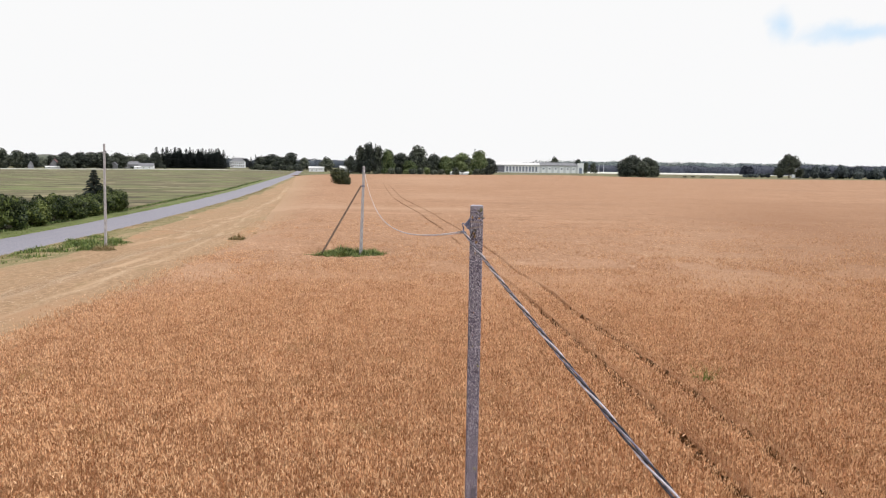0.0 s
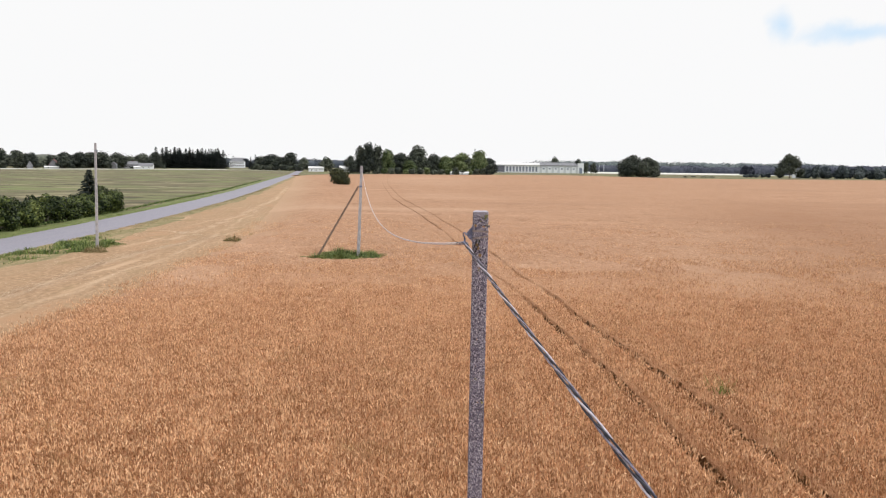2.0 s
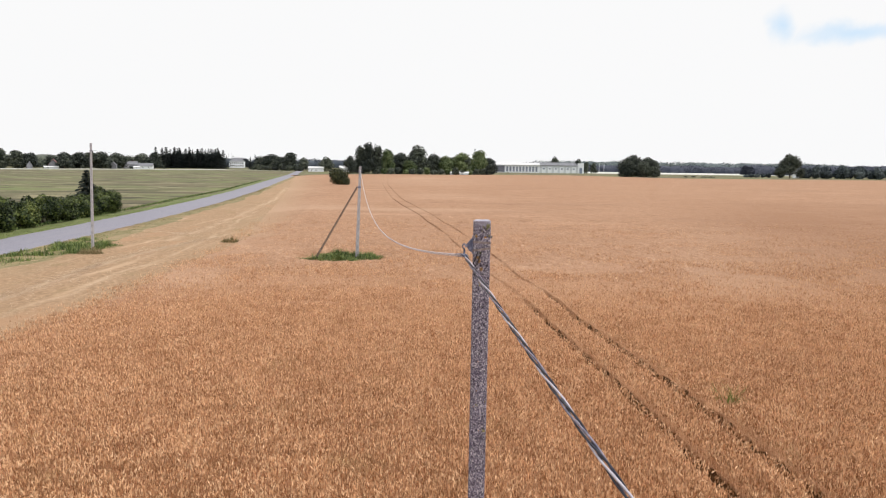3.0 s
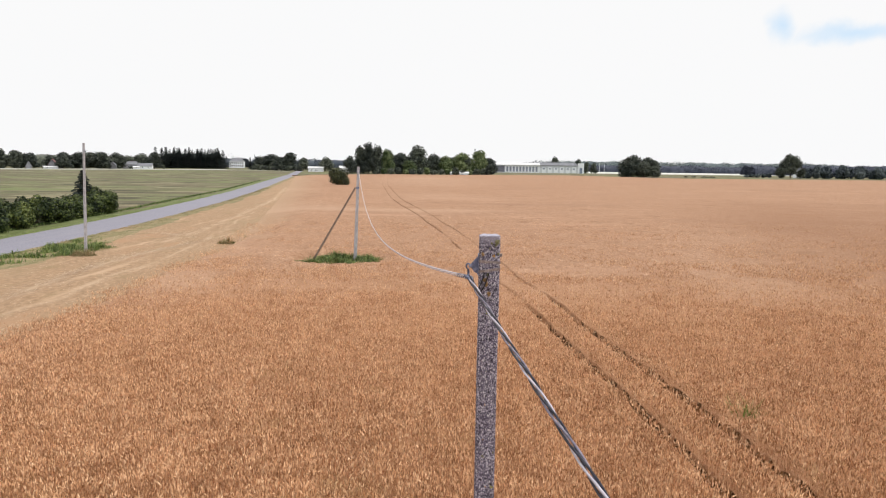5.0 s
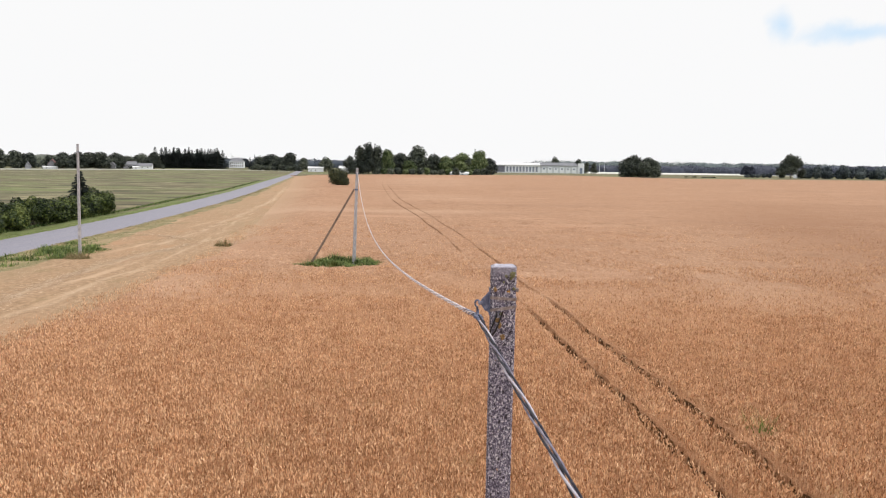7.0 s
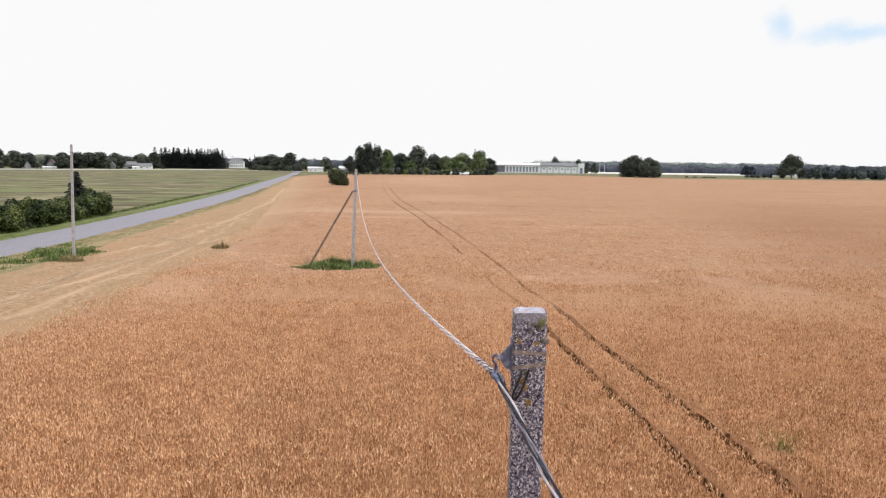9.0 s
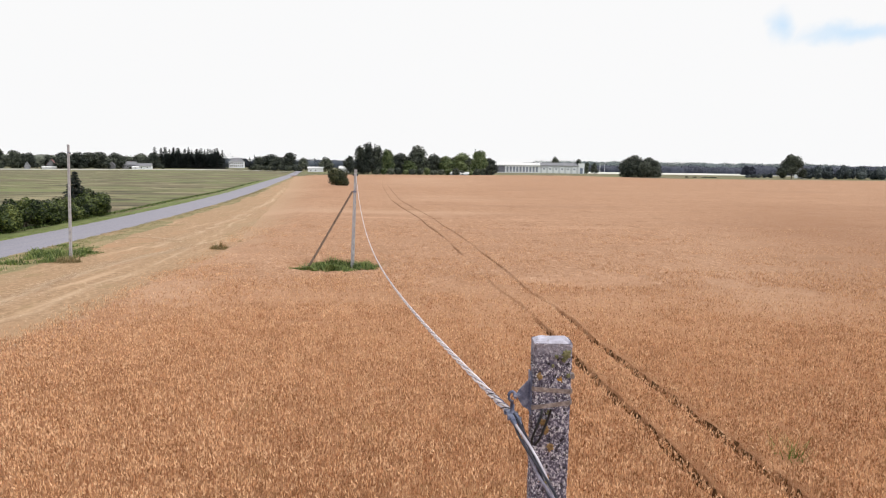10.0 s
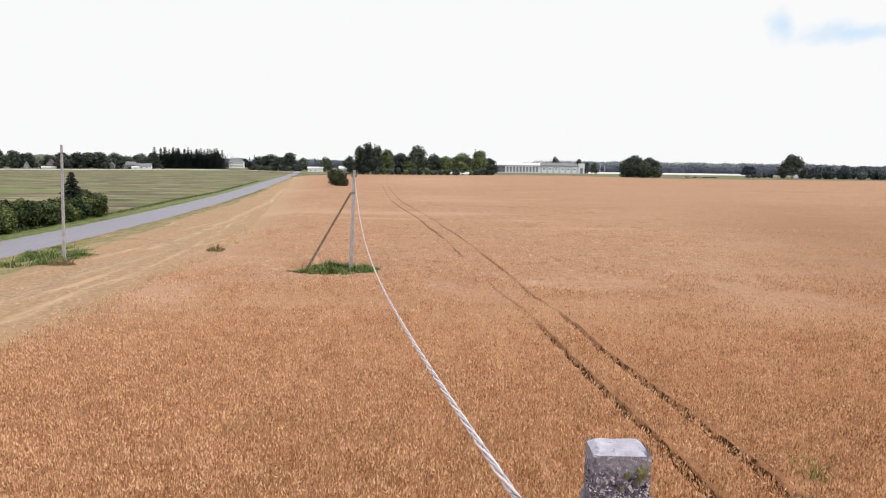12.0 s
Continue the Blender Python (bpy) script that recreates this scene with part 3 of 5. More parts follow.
wheat.data.polygons.foreach_set("material_index", ((rut_depth(fc[:, 0] - rut_line(fc[:, 1]), fc[:, 1]) > np.interp(fc[:, 1], [30, 36], [0.15, 0.4])) & (fc[:, 1] < 50)).astype(np.int32))

# ---- utility poles and cables ----
def square_shaft(width, depth, height, top_width, worn=0.0, seed=0):
    """A concrete shaft with chamfered, slightly chipped edges, many rings high."""
    rng = np.random.RandomState(seed)
    zs = np.concatenate([np.linspace(-0.3, height - 0.6, 14), np.linspace(height - 0.5, height, 14)])
    ring = [(-1, -0.86), (-0.86, -1), (-0.3, -1), (0.3, -1), (0.86, -1), (1, -0.86), (1, 0.0), (1, 0.86), (0.86, 1), (0, 1), (-0.86, 1), (-1, 0.86), (-1, 0)]
    v, f, n = [], [], len(ring)
    for i, z in enumerate(zs):
        s = 1 + (top_width - 1) * (z / height)
        for a, b in ring:
            corner = abs(a) > 0.8 and abs(b) > 0.8
            j = worn * (rng.rand() * (1.0 if corner else 0.35))
            v.append(((a * width / 2 * s) * (1 - j), (b * depth / 2 * s) * (1 - j), z))
    for i in range(len(zs) - 1):
        for j in range(n):
            k = (j + 1) % n
            f.append((i * n + j, i * n + k, (i + 1) * n + k, (i + 1) * n + j))
    return v, f, n


def pole_cap(width, depth, z, seed):
    """The rough upper face of a shaft, with a chipped corner."""
    rng = np.random.RandomState(seed)
    bm = bmesh.new()
    m = 9
    g = [[None] * m for _ in range(m)]
    for i in range(m):
        for j in range(m):
            a, b = -1 + 2 * i / (m - 1), -1 + 2 * j / (m - 1)
            e = max(abs(a), abs(b))
            h = 0.006 * rng.rand() - 0.012 * max(0, e - 0.8) / 0.2
            if a > 0.55 and b < -0.1:
                h -= 0.016 * (a - 0.55) / 0.45
            r = 0.985 - 0.06 * max(0, abs(a) + abs(b) - 1.75)
            g[i][j] = bm.verts.new((a * width / 2 * r, b * depth / 2 * r, z + 0.006 + h))
    for i in range(m - 1):
        for j in range(m - 1):
            bm.faces.new((g[i][j], g[i + 1][j], g[i + 1][j + 1], g[i][j + 1]))
    edge = [g[i][0] for i in range(m)] + [g[m - 1][j] for j in range(1, m)] + [g[i][m - 1] for i in range(m - 2, -1, -1)] + [g[0][j] for j in range(m - 2, 0, -1)]
    low = [bm.verts.new((p.co.x, p.co.y, z - 0.006)) for p in edge]
    for i in range(len(edge)):
        k = (i + 1) % len(edge)
        bm.faces.new((edge[i], low[i], low[k], edge[k]))
    return bm


def band(width, depth, z, height, out=0.004, tilt=0.003):
    """A flat steel strap round a square shaft."""
    bm = bmesh.new()
    w, d = width / 2 + out, depth / 2 + out
    ring = [(-w, -d * 0.9), (-w * 0.9, -d), (w * 0.9, -d), (w, -d * 0.9), (w, d * 0.9), (w * 0.9, d), (-w * 0.9, d), (-w, d * 0.9)]
    lo = [bm.verts.new((a, b, z + tilt * (a / w))) for a, b in ring]
    hi = [bm.verts.new((a, b, z + height + tilt * (a / w))) for a, b in ring]
    li = [bm.verts.new((a * 0.96, b * 0.96, z + tilt * (a / w))) for a, b in ring]
    hi2 = [bm.verts.new((a * 0.96, b * 0.96, z + height + tilt * (a / w))) for a, b in ring]
    for i in range(8):
        k = (i + 1) % 8
        bm.faces.new((lo[i], lo[k], hi[k], hi[i]))
        bm.faces.new((hi[i], hi[k], hi2[k], hi2[i]))
        bm.faces.new((li[i], li[k], lo[k], lo[i]))
    return bm


def concrete_pole(name, place, yaw, height, width, depth, label, mat, cap_mat, lean=(0, 0), seed=0, top=1.0, worn=0.04):
    ob = thing(name, pose(*place, lean[0], lean[1], yaw), label, "utility pole", "poles of the overhead line")
    v, f, n = square_shaft(width / top, depth / top, height, top, worn, seed)
    part("shaft", mesh_of("shaft", v, f, mat), mat, ob)
    part("pole_top", pole_cap(width, depth, height, seed), cap_mat, ob, "bleached rough concrete pole top")
    return ob


MAIN = (0.44, 8.378)
FAR_POLE = (-7.3, 55.6)
SIDE_POLE = (-30.93, 57.5)
BACK_POLE = (7.03, -36.3)
W, D, TOP = 0.172, 0.118, 7.575

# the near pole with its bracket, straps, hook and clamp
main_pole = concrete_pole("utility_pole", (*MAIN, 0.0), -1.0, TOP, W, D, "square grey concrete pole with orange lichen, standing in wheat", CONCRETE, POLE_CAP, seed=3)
for z, tilt in ((7.283, 0.014), (7.352, -0.005)):
    part("strap", band(W, D, z, 0.02, tilt=tilt), STRAP, main_pole, "rust-stained steel strap")
part("strap_bolt", box((W / 2, -0.02, 7.40), (W / 2 + 0.02, 0.01, 7.425), 0.003), STRAP, main_pole)
bm = bmesh.new()
prof = [(-W / 2 - 0.004, 7.41), (-W / 2 - 0.004, 7.255), (-W / 2 - 0.04, 7.275), (-W / 2 - 0.072, 7.325), (-W / 2 - 0.06, 7.35), (-W / 2 - 0.02, 7.395)]
fr = [bm.verts.new((a, -0.035, b)) for a, b in prof]
bk = [bm.verts.new((a, -0.029, b)) for a, b in prof]
bm.faces.new(fr)
bm.faces.new(bk[::-1])
for i in range(len(prof)):
    k = (i + 1) % len(prof)
    bm.faces.new((fr[i], bk[i], bk[k], fr[k]))
box((-W / 2 - 0.008, -0.05, 7.24), (-W / 2 - 0.001, 0.05, 7.42), bm=bm)
bracket = part("bracket", bm, STEEL, main_pole, "bluish galvanised bracket plate")
ang = np.linspace(-0.5, 4.4, 16)
hook = np.stack([-W / 2 - 0.088 + 0.016 * np.cos(ang), np.full(16, -0.032), 7.32 + 0.022 * np.sin(ang)], -1)
tube("hook", hook, 0.007, STEEL, bracket, 7)
part("hook_bolt", box((-W / 2 - 0.085, -0.045, 7.318), (-W / 2 - 0.05, -0.02, 7.334), 0.003), STEEL, bracket)
hang = np.array([(-W / 2 - 0.088, -0.032, 7.30), (-W / 2 - 0.088, -0.03, 7.26), (-W / 2 - 0.085, -0.03, 7.215)])
tube("hanger", hang, 0.008, STEEL, bracket, 7)
# a loose loop of tie strap against the face of the shaft
lp = np.array([(-0.002, -D / 2 - 0.006, 7.275), (-0.02, -D / 2 - 0.011, 7.22), (-0.042, -D / 2 - 0.017, 7.165), (-0.06, -D / 2 - 0.019, 7.13), (-0.074, -D / 2 - 0.018, 7.112), (-0.086, -D / 2 - 0.015, 7.112),
               (-0.091, -D / 2 - 0.014, 7.128), (-0.086, -D / 2 - 0.015, 7.15), (-0.068, -D / 2 - 0.012, 7.195), (-0.05, -D / 2 - 0.008, 7.24), (-0.042, -D / 2 - 0.005, 7.272)])
tube("tie_strap", lp * (0.94, 1.0, 1.0), 0.0058, BLACK_STRAP, main_pole, 6, "dark loose tie strap")


def lichen_patch(x, z, size, mat, seed, face="front"):
    """A crusty irregular patch of lichen on a face of the near pole."""
    rg = random.Random(seed)
    bm = bmesh.new()
    n = 18
    reach = [size * rg.uniform(0.55, 1.15) for i in range(n)]
    rim = [(reach[i] * math.cos(6.283 * i / n), reach[i] * 1.2 * math.sin(6.283 * i / n)) for i in range(n)]

    def at(a, b, out):
        return (x + a, -D / 2 - out, z + b) if face == "front" else (W / 2 + out, x + a, z + b)
    mid = bm.verts.new(at(0, 0, 0.006))
    inner = [bm.verts.new(at(a * 0.7, b * 0.7, 0.004 + 0.003 * rg.random())) for a, b in rim]
    outer = [bm.verts.new(at(a, b, -0.003)) for a, b in rim]
    for i in range(n):
        k = (i + 1) % n
        bm.faces.new((mid, inner[i], inner[k]))
        bm.faces.new((inner[i], outer[i], outer[k], inner[k]))
    part("lichen", bm, mat, main_pole, "orange lichen patch" if mat == LICHEN_ORANGE else "yellow-green lichen patch")


# coarse aggregate that weather has laid bare on the faces of the shaft
PEBBLE = material("bare_aggregate", [(0.020, 0.018, 0.030), (0.14, 0.127, 0.172), (0.68, 0.66, 0.72)], (40, 40, 40), 3, island=0.8, rough=0.85)
rg = np.random.RandomState(61)
n = 3400
z = 7.47 - 1.9 * rg.rand(n) ** 1.5
keep = smooth_noise(z * 3.0, rg.rand(n) * 40.0, 0.35, 62) > 0.3
z, n = z[keep], int(keep.sum())
face, along, size = rg.choice(3, n, p=(0.6, 0.2, 0.2)), rg.uniform(-1, 1, n), 0.0018 + 0.0036 * rg.rand(n) ** 2
ex, ey = np.where(face == 0, 1.0, 0.0), np.where(face == 0, 0.0, 1.0)
nx, ny = np.where(face == 1, -1.0, np.where(face == 2, 1.0, 0.0)), np.where(face == 0, -1.0, 0.0)
c = np.stack([np.where(face == 0, along * (W / 2 - 0.008), nx * W / 2), np.where(face == 0, -D / 2, along * (D / 2 - 0.008)), z], -1)
e, o, up = np.stack([ex, ey, 0 * ex], -1), np.stack([nx, ny, 0 * nx], -1), np.array((0, 0, 1.0))
turn = rg.rand(n) * 6.283
rim = [c + size[:, None] * (0.7 + 0.5 * rg.rand(n))[:, None] * (e * np.cos(turn + k * 1.5708)[:, None] + up * np.sin(turn + k * 1.5708)[:, None]) - o * 0.0015 for k in range(4)]
v = np.stack([c + o * (size * 0.55)[:, None], *rim], 1).reshape(-1, 3)
q = np.arange(n)[:, None] * 5
f = np.concatenate([q + [0, 1, 2], q + [0, 2, 3], q + [0, 3, 4], q + [0, 4, 1]], 1).reshape(-1, 3)
tagged(part("aggregate", mesh_arrays("aggregate", v, f, PEBBLE), PEBBLE, main_pole, "speckled pebbles laid bare in the concrete"), kind="stuff")

for i, (x, z, size, mat) in enumerate(((-0.058, 7.425, 0.018, LICHEN_ORANGE), (0.0, 7.095, 0.021, LICHEN_ORANGE), (-0.035, 7.21, 0.022, LICHEN_ORANGE), (-0.022, 7.172, 0.02, LICHEN_ORANGE),
                                       (0.058, 7.525, 0.026, LICHEN_GREEN), (0.05, 7.505, 0.014, LICHEN_GREEN), (0.07, 7.43, 0.012, LICHEN_GREEN), (0.0, 7.475, 0.009, LICHEN_GREEN),
                                       (0.015, 7.515, 0.011, LICHEN_GREEN), (-0.01, 7.255, 0.014, LICHEN_GREEN))):
    lichen_patch(x, z, size, mat, 300 + i)


def local(x, y, z):
    """A place on the near pole, in the world."""
    return np.array(main_pole.matrix_world @ Vector((x, y, z)))


bpy.context.view_layer.update()
CLAMP = local(-W / 2 - 0.081, -0.03, 7.225)

# the clamp: two shells and a bolt round the cable
line = np.array((FAR_POLE[0] - BACK_POLE[0], FAR_POLE[1] - BACK_POLE[1], 0.0))
line /= np.linalg.norm(line)
to_local = main_pole.matrix_world.inverted()


def along_clamp(a, side, up):
    """A place on the clamp: a metres along the cable, and out to a side or up."""
    across = np.array((line[1], -line[0], 0.0))
    return np.array(tuple(to_local @ Vector(CLAMP + line * a + across * side + np.array((0, 0, up - 1.2 * a * a)))))


clamp = tube("suspension_clamp", [along_clamp(a, -0.012, 0.004) for a in (-0.1, -0.06, 0.0, 0.06, 0.09)], [0.006, 0.013, 0.015, 0.013, 0.006], STEEL, main_pole, 8, "weathered metal suspension clamp")
tube("clamp_jaw", [along_clamp(a, 0.014, 0.002) for a in (-0.085, -0.05, 0.0, 0.05, 0.075)], [0.005, 0.011, 0.013, 0.011, 0.005], STEEL, clamp, 8)
for a in (-0.035, 0.03):
    tube("clamp_bolt", [along_clamp(a, -0.03, 0.008), along_clamp(a, 0.03, 0.006)], 0.0055, STRAP, clamp, 6)
    tube("clamp_nut", [along_clamp(a, -0.034, 0.008), along_clamp(a, -0.026, 0.008)], 0.010, STEEL, clamp, 6)
tube("clamp_hanger", [along_clamp(0.0, -0.004, 0.0), along_clamp(0.0, -0.004, 0.03), along_clamp(0.004, 0.0, 0.055)], [0.011, 0.009, 0.007], STEEL, clamp, 7)
# loose ends of wire bent back from the clamp
tube("wire_tail", [along_clamp(-0.02, 0.02, 0.01), along_clamp(-0.05, 0.03, -0.015), along_clamp(-0.10, 0.034, -0.05), along_clamp(-0.16, 0.03, -0.06)], 0.004, CABLE_DARK, clamp, 6)


def sagging(a, b, sag, count):
    a, b = np.asarray(a, float), np.asarray(b, float)
    s = np.linspace(0, 1, count)
    p = a + (b - a) * s[:, None]
    p[:, 2] -= 4 * sag * s * (1 - s)
    return p


def twisted_cable(label, a, b, sag, per_metre, lay, r, sheaths):
    """Four insulated strands twisted round each other along a sagging line."""
    ob = thing("overhead_cable", pose(0, 0, 0), label, "cable", "cables of the overhead line")
    n = int(np.linalg.norm(np.subtract(b, a)) * per_metre)
    p = sagging(a, b, sag, n)
    t = np.gradient(p, axis=0)
    t /= np.linalg.norm(t, axis=1)[:, None]
    e = np.cross(t, (0, 0, 1.0))
    e /= np.linalg.norm(e, axis=1)[:, None]
    g = np.cross(e, t)
    run = np.concatenate([[0], np.cumsum(np.linalg.norm(np.diff(p, axis=0), axis=1))])
    for i in range(4):
        w = 2 * np.pi * run / lay + i * np.pi / 2
        q = p + r * 2.1 * (e * np.cos(w)[:, None] + g * np.sin(w)[:, None])
        tube("strand", q, r, sheaths[i], ob, 6, "" if sheaths[i] in (CABLE_LIGHT, CABLE_PALE) else "dark insulated strand" if sheaths[i] == CABLE_DARK else "grey insulated strand")
    return ob


far_top = np.array((-6.945, FAR_POLE[1] - 0.2, 7.7))
front_cable = twisted_cable("twisted pale grey overhead cable sagging between two poles", CLAMP, far_top, 1.70, 22, 0.75, 0.0057, (CABLE_LIGHT, CABLE_PALE, CABLE_LIGHT, CABLE_PALE))
twisted_cable("twisted overhead cable coming in to the near pole", CLAMP, (BACK_POLE[0], BACK_POLE[1] - 0.1, 7.2), 1.536, 18, 0.9, 0.0064, (CABLE_PALE, CABLE_DARK, CABLE_GREY, CABLE_DARK))

# the grip of formed wires wound round the cable where it leaves the clamp
p = sagging(CLAMP, far_top, 1.70, 1200)[:14]
p = np.stack([np.interp(np.linspace(0, 13, 60), np.arange(14), p[:, j]) for j in range(3)], -1)
t = (p[-1] - p[0]) / np.linalg.norm(p[-1] - p[0])
e = np.cross(t, (0, 0, 1.0))
e /= np.linalg.norm(e)
g = np.cross(e, t)
for i, mat in enumerate((CABLE_DARK, STEEL, CABLE_GREY)):
    w = np.linspace(0, 11, 60) + i * 2.1
    r = np.linspace(0.019, 0.0155, 60)[:, None]
    tube("grip_wire", p + r * (e * np.cos(w)[:, None] + g * np.sin(w)[:, None]), 0.0028, mat, front_cable, 5, "thin formed grip wire")

# the braced pole at the bend of the line
far_pole = concrete_pole("utility_pole", (*FAR_POLE, 0.0), 8.0, 8.0, 0.21, 0.21, "grey concrete pole with a leaning brace, in green grass", CONCRETE_FAR, CONCRETE_FAR, lean=(0.0, 2.2), seed=7, top=0.7, worn=0.02)
inv = far_pole.matrix_basis.inverted()
b0, b1 = inv @ Vector((-10.95, 55.4, -0.1)), inv @ Vector((-7.23, 55.5, 6.3))
bm = box((-0.085, -0.085, 0), (0.085, 0.085, (b1 - b0).length), 0.01, 0.85)
brace = part("brace", bm, WOOD_GREY, far_pole, "brown weathered wooden brace")
brace.matrix_local = Matrix.Translation(b0) @ (b1 - b0).to_track_quat("Z", "Y").to_matrix().to_4x4()
part("brace_plate", box((-0.16, -0.14, 6.2), (0.13, 0.14, 6.34), 0.01), STEEL, far_pole)
part("strap", band(0.215, 0.215, 7.55, 0.05), STEEL, far_pole)
for sx, sy in ((0.15, -0.15), (-0.17, 0.02)):
    tube("insulator", [(sx, sy, 7.5), (sx, sy, 7.56), (sx, sy, 7.62), (sx, sy, 7.67)], [0.03, 0.05, 0.045, 0.02], CABLE_DARK, far_pole, 8)
    tube("hook", [(sx * 0.4, sy * 0.4, 7.6), (sx * 0.8, sy * 0.8, 7.61), (sx, sy, 7.58)], 0.014, STEEL, far_pole, 6)

# the taller pole beside the road
side_pole = concrete_pole("utility_pole", (*SIDE_POLE, 0.0), 12.0, 9.67, 0.15, 0.16, "tall slim grey concrete pole beside the road, in grass", CONCRETE_FAR, CONCRETE_FAR, lean=(0.0, 2.0), seed=9, top=0.72, worn=0.02)
part("strap", band(0.165, 0.175, 9.0, 0.05), STEEL, side_pole)
tube("insulator", [(0.14, -0.02, 8.9), (0.14, -0.02, 8.97), (0.14, -0.02, 9.04)], [0.03, 0.05, 0.03], CABLE_DARK, side_pole, 8)
tube("hook", [(0.05, 0, 9.03), (0.12, -0.02, 9.03), (0.14, -0.02, 8.97)], 0.012, STEEL, side_pole, 6)
service = thing("overhead_cable", pose(0, 0, 0), "thin dark cable from the braced pole to the roadside pole", "cable", "cables of the overhead line")
tube("strand", sagging((FAR_POLE[0] + 0.12, FAR_POLE[1], 7.6), (SIDE_POLE[0] + 0.14, SIDE_POLE[1], 9.1), 0.34, 60), 0.0055, CABLE_DARK, service, 6)

# the pole behind, where the line comes from
back_pole = concrete_pole("utility_pole", (*BACK_POLE, 0.0), 10.0, 7.6, W, D, "square grey concrete pole in the wheat", CONCRETE, POLE_CAP, seed=12)
part("strap", band(W, D, 7.3, 0.03), STRAP, back_pole)
tube("hook", [(-0.02, -0.09, 7.3), (-0.03, -0.12, 7.28), (-0.03, -0.12, 7.24)], 0.01, STEEL, back_pole, 6)


# ---- trees and shrubs ----
def leaf_cloud(lobes, count, size, seed, flat=0.5, shell=0.75, mat=LEAF, droop=0.0):
    """Leaf clumps, each a bent pair of triangles, spread through and over a set of lobes (x, y, z, rx, ry, rz)."""
    rng = np.random.RandomState(seed)
    lb = np.array(lobes, float)
    wt = (lb[:, 3] * lb[:, 4] * lb[:, 5]) ** (2 / 3)
    idx = rng.choice(len(lb), count, p=wt / wt.sum())
    d = rng.normal(size=(count, 3))
    d /= np.linalg.norm(d, axis=1)[:, None]
    rad = np.where(rng.rand(count) < shell, 0.80 + 0.28 * rng.rand(count), rng.rand(count) ** 0.5 * 0.85)
    bumpy = 1 + 0.16 * np.sin(d[:, 0] * 7 + idx) * np.sin(d[:, 1] * 6 + 2 * idx) * np.sin(d[:, 2] * 8 + idx)
    c = lb[idx, :3] + d * lb[idx, 3:] * (rad * bumpy)[:, None]
    nrm = d + rng.normal(size=(count, 3)) * 0.5
    nrm /= np.linalg.norm(nrm, axis=1)[:, None]
    t = np.cross(nrm, rng.normal(size=(count, 3)))
    t /= np.linalg.norm(t, axis=1)[:, None] + 1e-9
    b = np.cross(nrm, t)
    s = size * (0.55 + 0.9 * rng.rand(count))[:, None]
    k = flat + 0.4 * rng.rand(count)[:, None]
    v = np.stack([c - t * s, c - b * s * k - nrm * s * 0.18, c + t * s, c + b * s * k - nrm * s * 0.18], 1)
    v[:, :, 2] -= droop * s * rng.rand(count)[:, None]
    v = v.reshape(-1, 3)
    q = np.arange(count)[:, None] * 4
    f = np.concatenate([q + [0, 1, 2], q + [0, 2, 3]], 1).reshape(-1, 3)
    return mesh_arrays("crown", v, f, mat)


def trunk_mesh(height, radius, lobes, seed, limbs=6):
    """A tapered trunk with limbs that reach into the lobes."""
    rng = random.Random(seed)
    vs, fs, base = [], [], 0
    z = np.linspace(-0.2, height, 7)
    p = np.stack([np.cumsum([rng.uniform(-1, 1) * radius * 0.4 for _ in z]), np.cumsum([rng.uniform(-1, 1) * radius * 0.4 for _ in z]), z], -1)
    p[0, :2] = 0
    runs = [(p, radius * np.linspace(1.25, 0.3, 7))]
    for lb in sorted(lobes, key=lambda q: -q[3])[:limbs]:
        s = rng.uniform(0.3, 0.7)
        a = p[int(s * 6)]
        e = np.array(lb[:3])
        mid = (a + e) / 2 + np.array((0, 0, -0.06 * height))
        runs.append((np.array([a, mid, e]), radius * np.array([0.45, 0.28, 0.1])))
    for pts, r in runs:
        v, f = tube_arrays(pts, r, 6)
        vs.append(v)
        fs.append(f + base)
        base += len(v)
    return mesh_arrays("trunk", np.vstack(vs), np.vstack(fs), BARK, True)


def round_tree(seed, h, w, lobes_n=9, count=1400, leaf=0.7, bare=0.14, mat=LEAF, shape="round"):
    """A broadleaf tree of height h and width w, at the origin."""
    rng = random.Random(seed)
    lobes = []
    for i in range(lobes_n):
        a = rng.uniform(0, 6.283)
        s = (i + 0.5) / lobes_n
        if shape == "tall":
            z = h * (0.12 + 0.76 * s)
            spread = w * 0.28 * (1 - 0.6 * s)
            r = w * (0.32 - 0.14 * s)
            rz = h * 0.14
        elif shape == "ball":
            z = h * (0.22 + 0.5 * s)
            spread = w * 0.25
            r = w * rng.uniform(0.22, 0.28)
            rz = h * rng.uniform(0.24, 0.28)
        elif shape == "oak":
            z = h * (0.24 + 0.58 * s)
            spread = w * (0.34 if s < 0.55 else 0.34 * (1.45 - s))
            r = w * rng.uniform(0.13, 0.2)
            rz = h * rng.uniform(0.1, 0.15)
        elif shape == "bush":
            z = h * (0.2 + 0.5 * s)
            spread = w * 0.36
            r = w * rng.uniform(0.14, 0.22)
            rz = h * rng.uniform(0.15, 0.24)
        else:
            z = h * (0.16 + 0.66 * s)
            spread = w * (0.30 if s < 0.6 else 0.30 * (1.3 - s))
            r = w * rng.uniform(0.15, 0.28)
            rz = h * rng.uniform(0.15, 0.21)
        lobes.append((math.cos(a) * spread * rng.uniform(0.5, 1), math.sin(a) * spread * rng.uniform(0.5, 1), z, r, r * rng.uniform(0.85, 1.1), rz))
    return leaf_cloud(lobes, count, leaf, seed, mat=mat), trunk_mesh(h * (0.4 if shape == "bush" else 0.62), max(0.06, w * 0.022), lobes, seed)


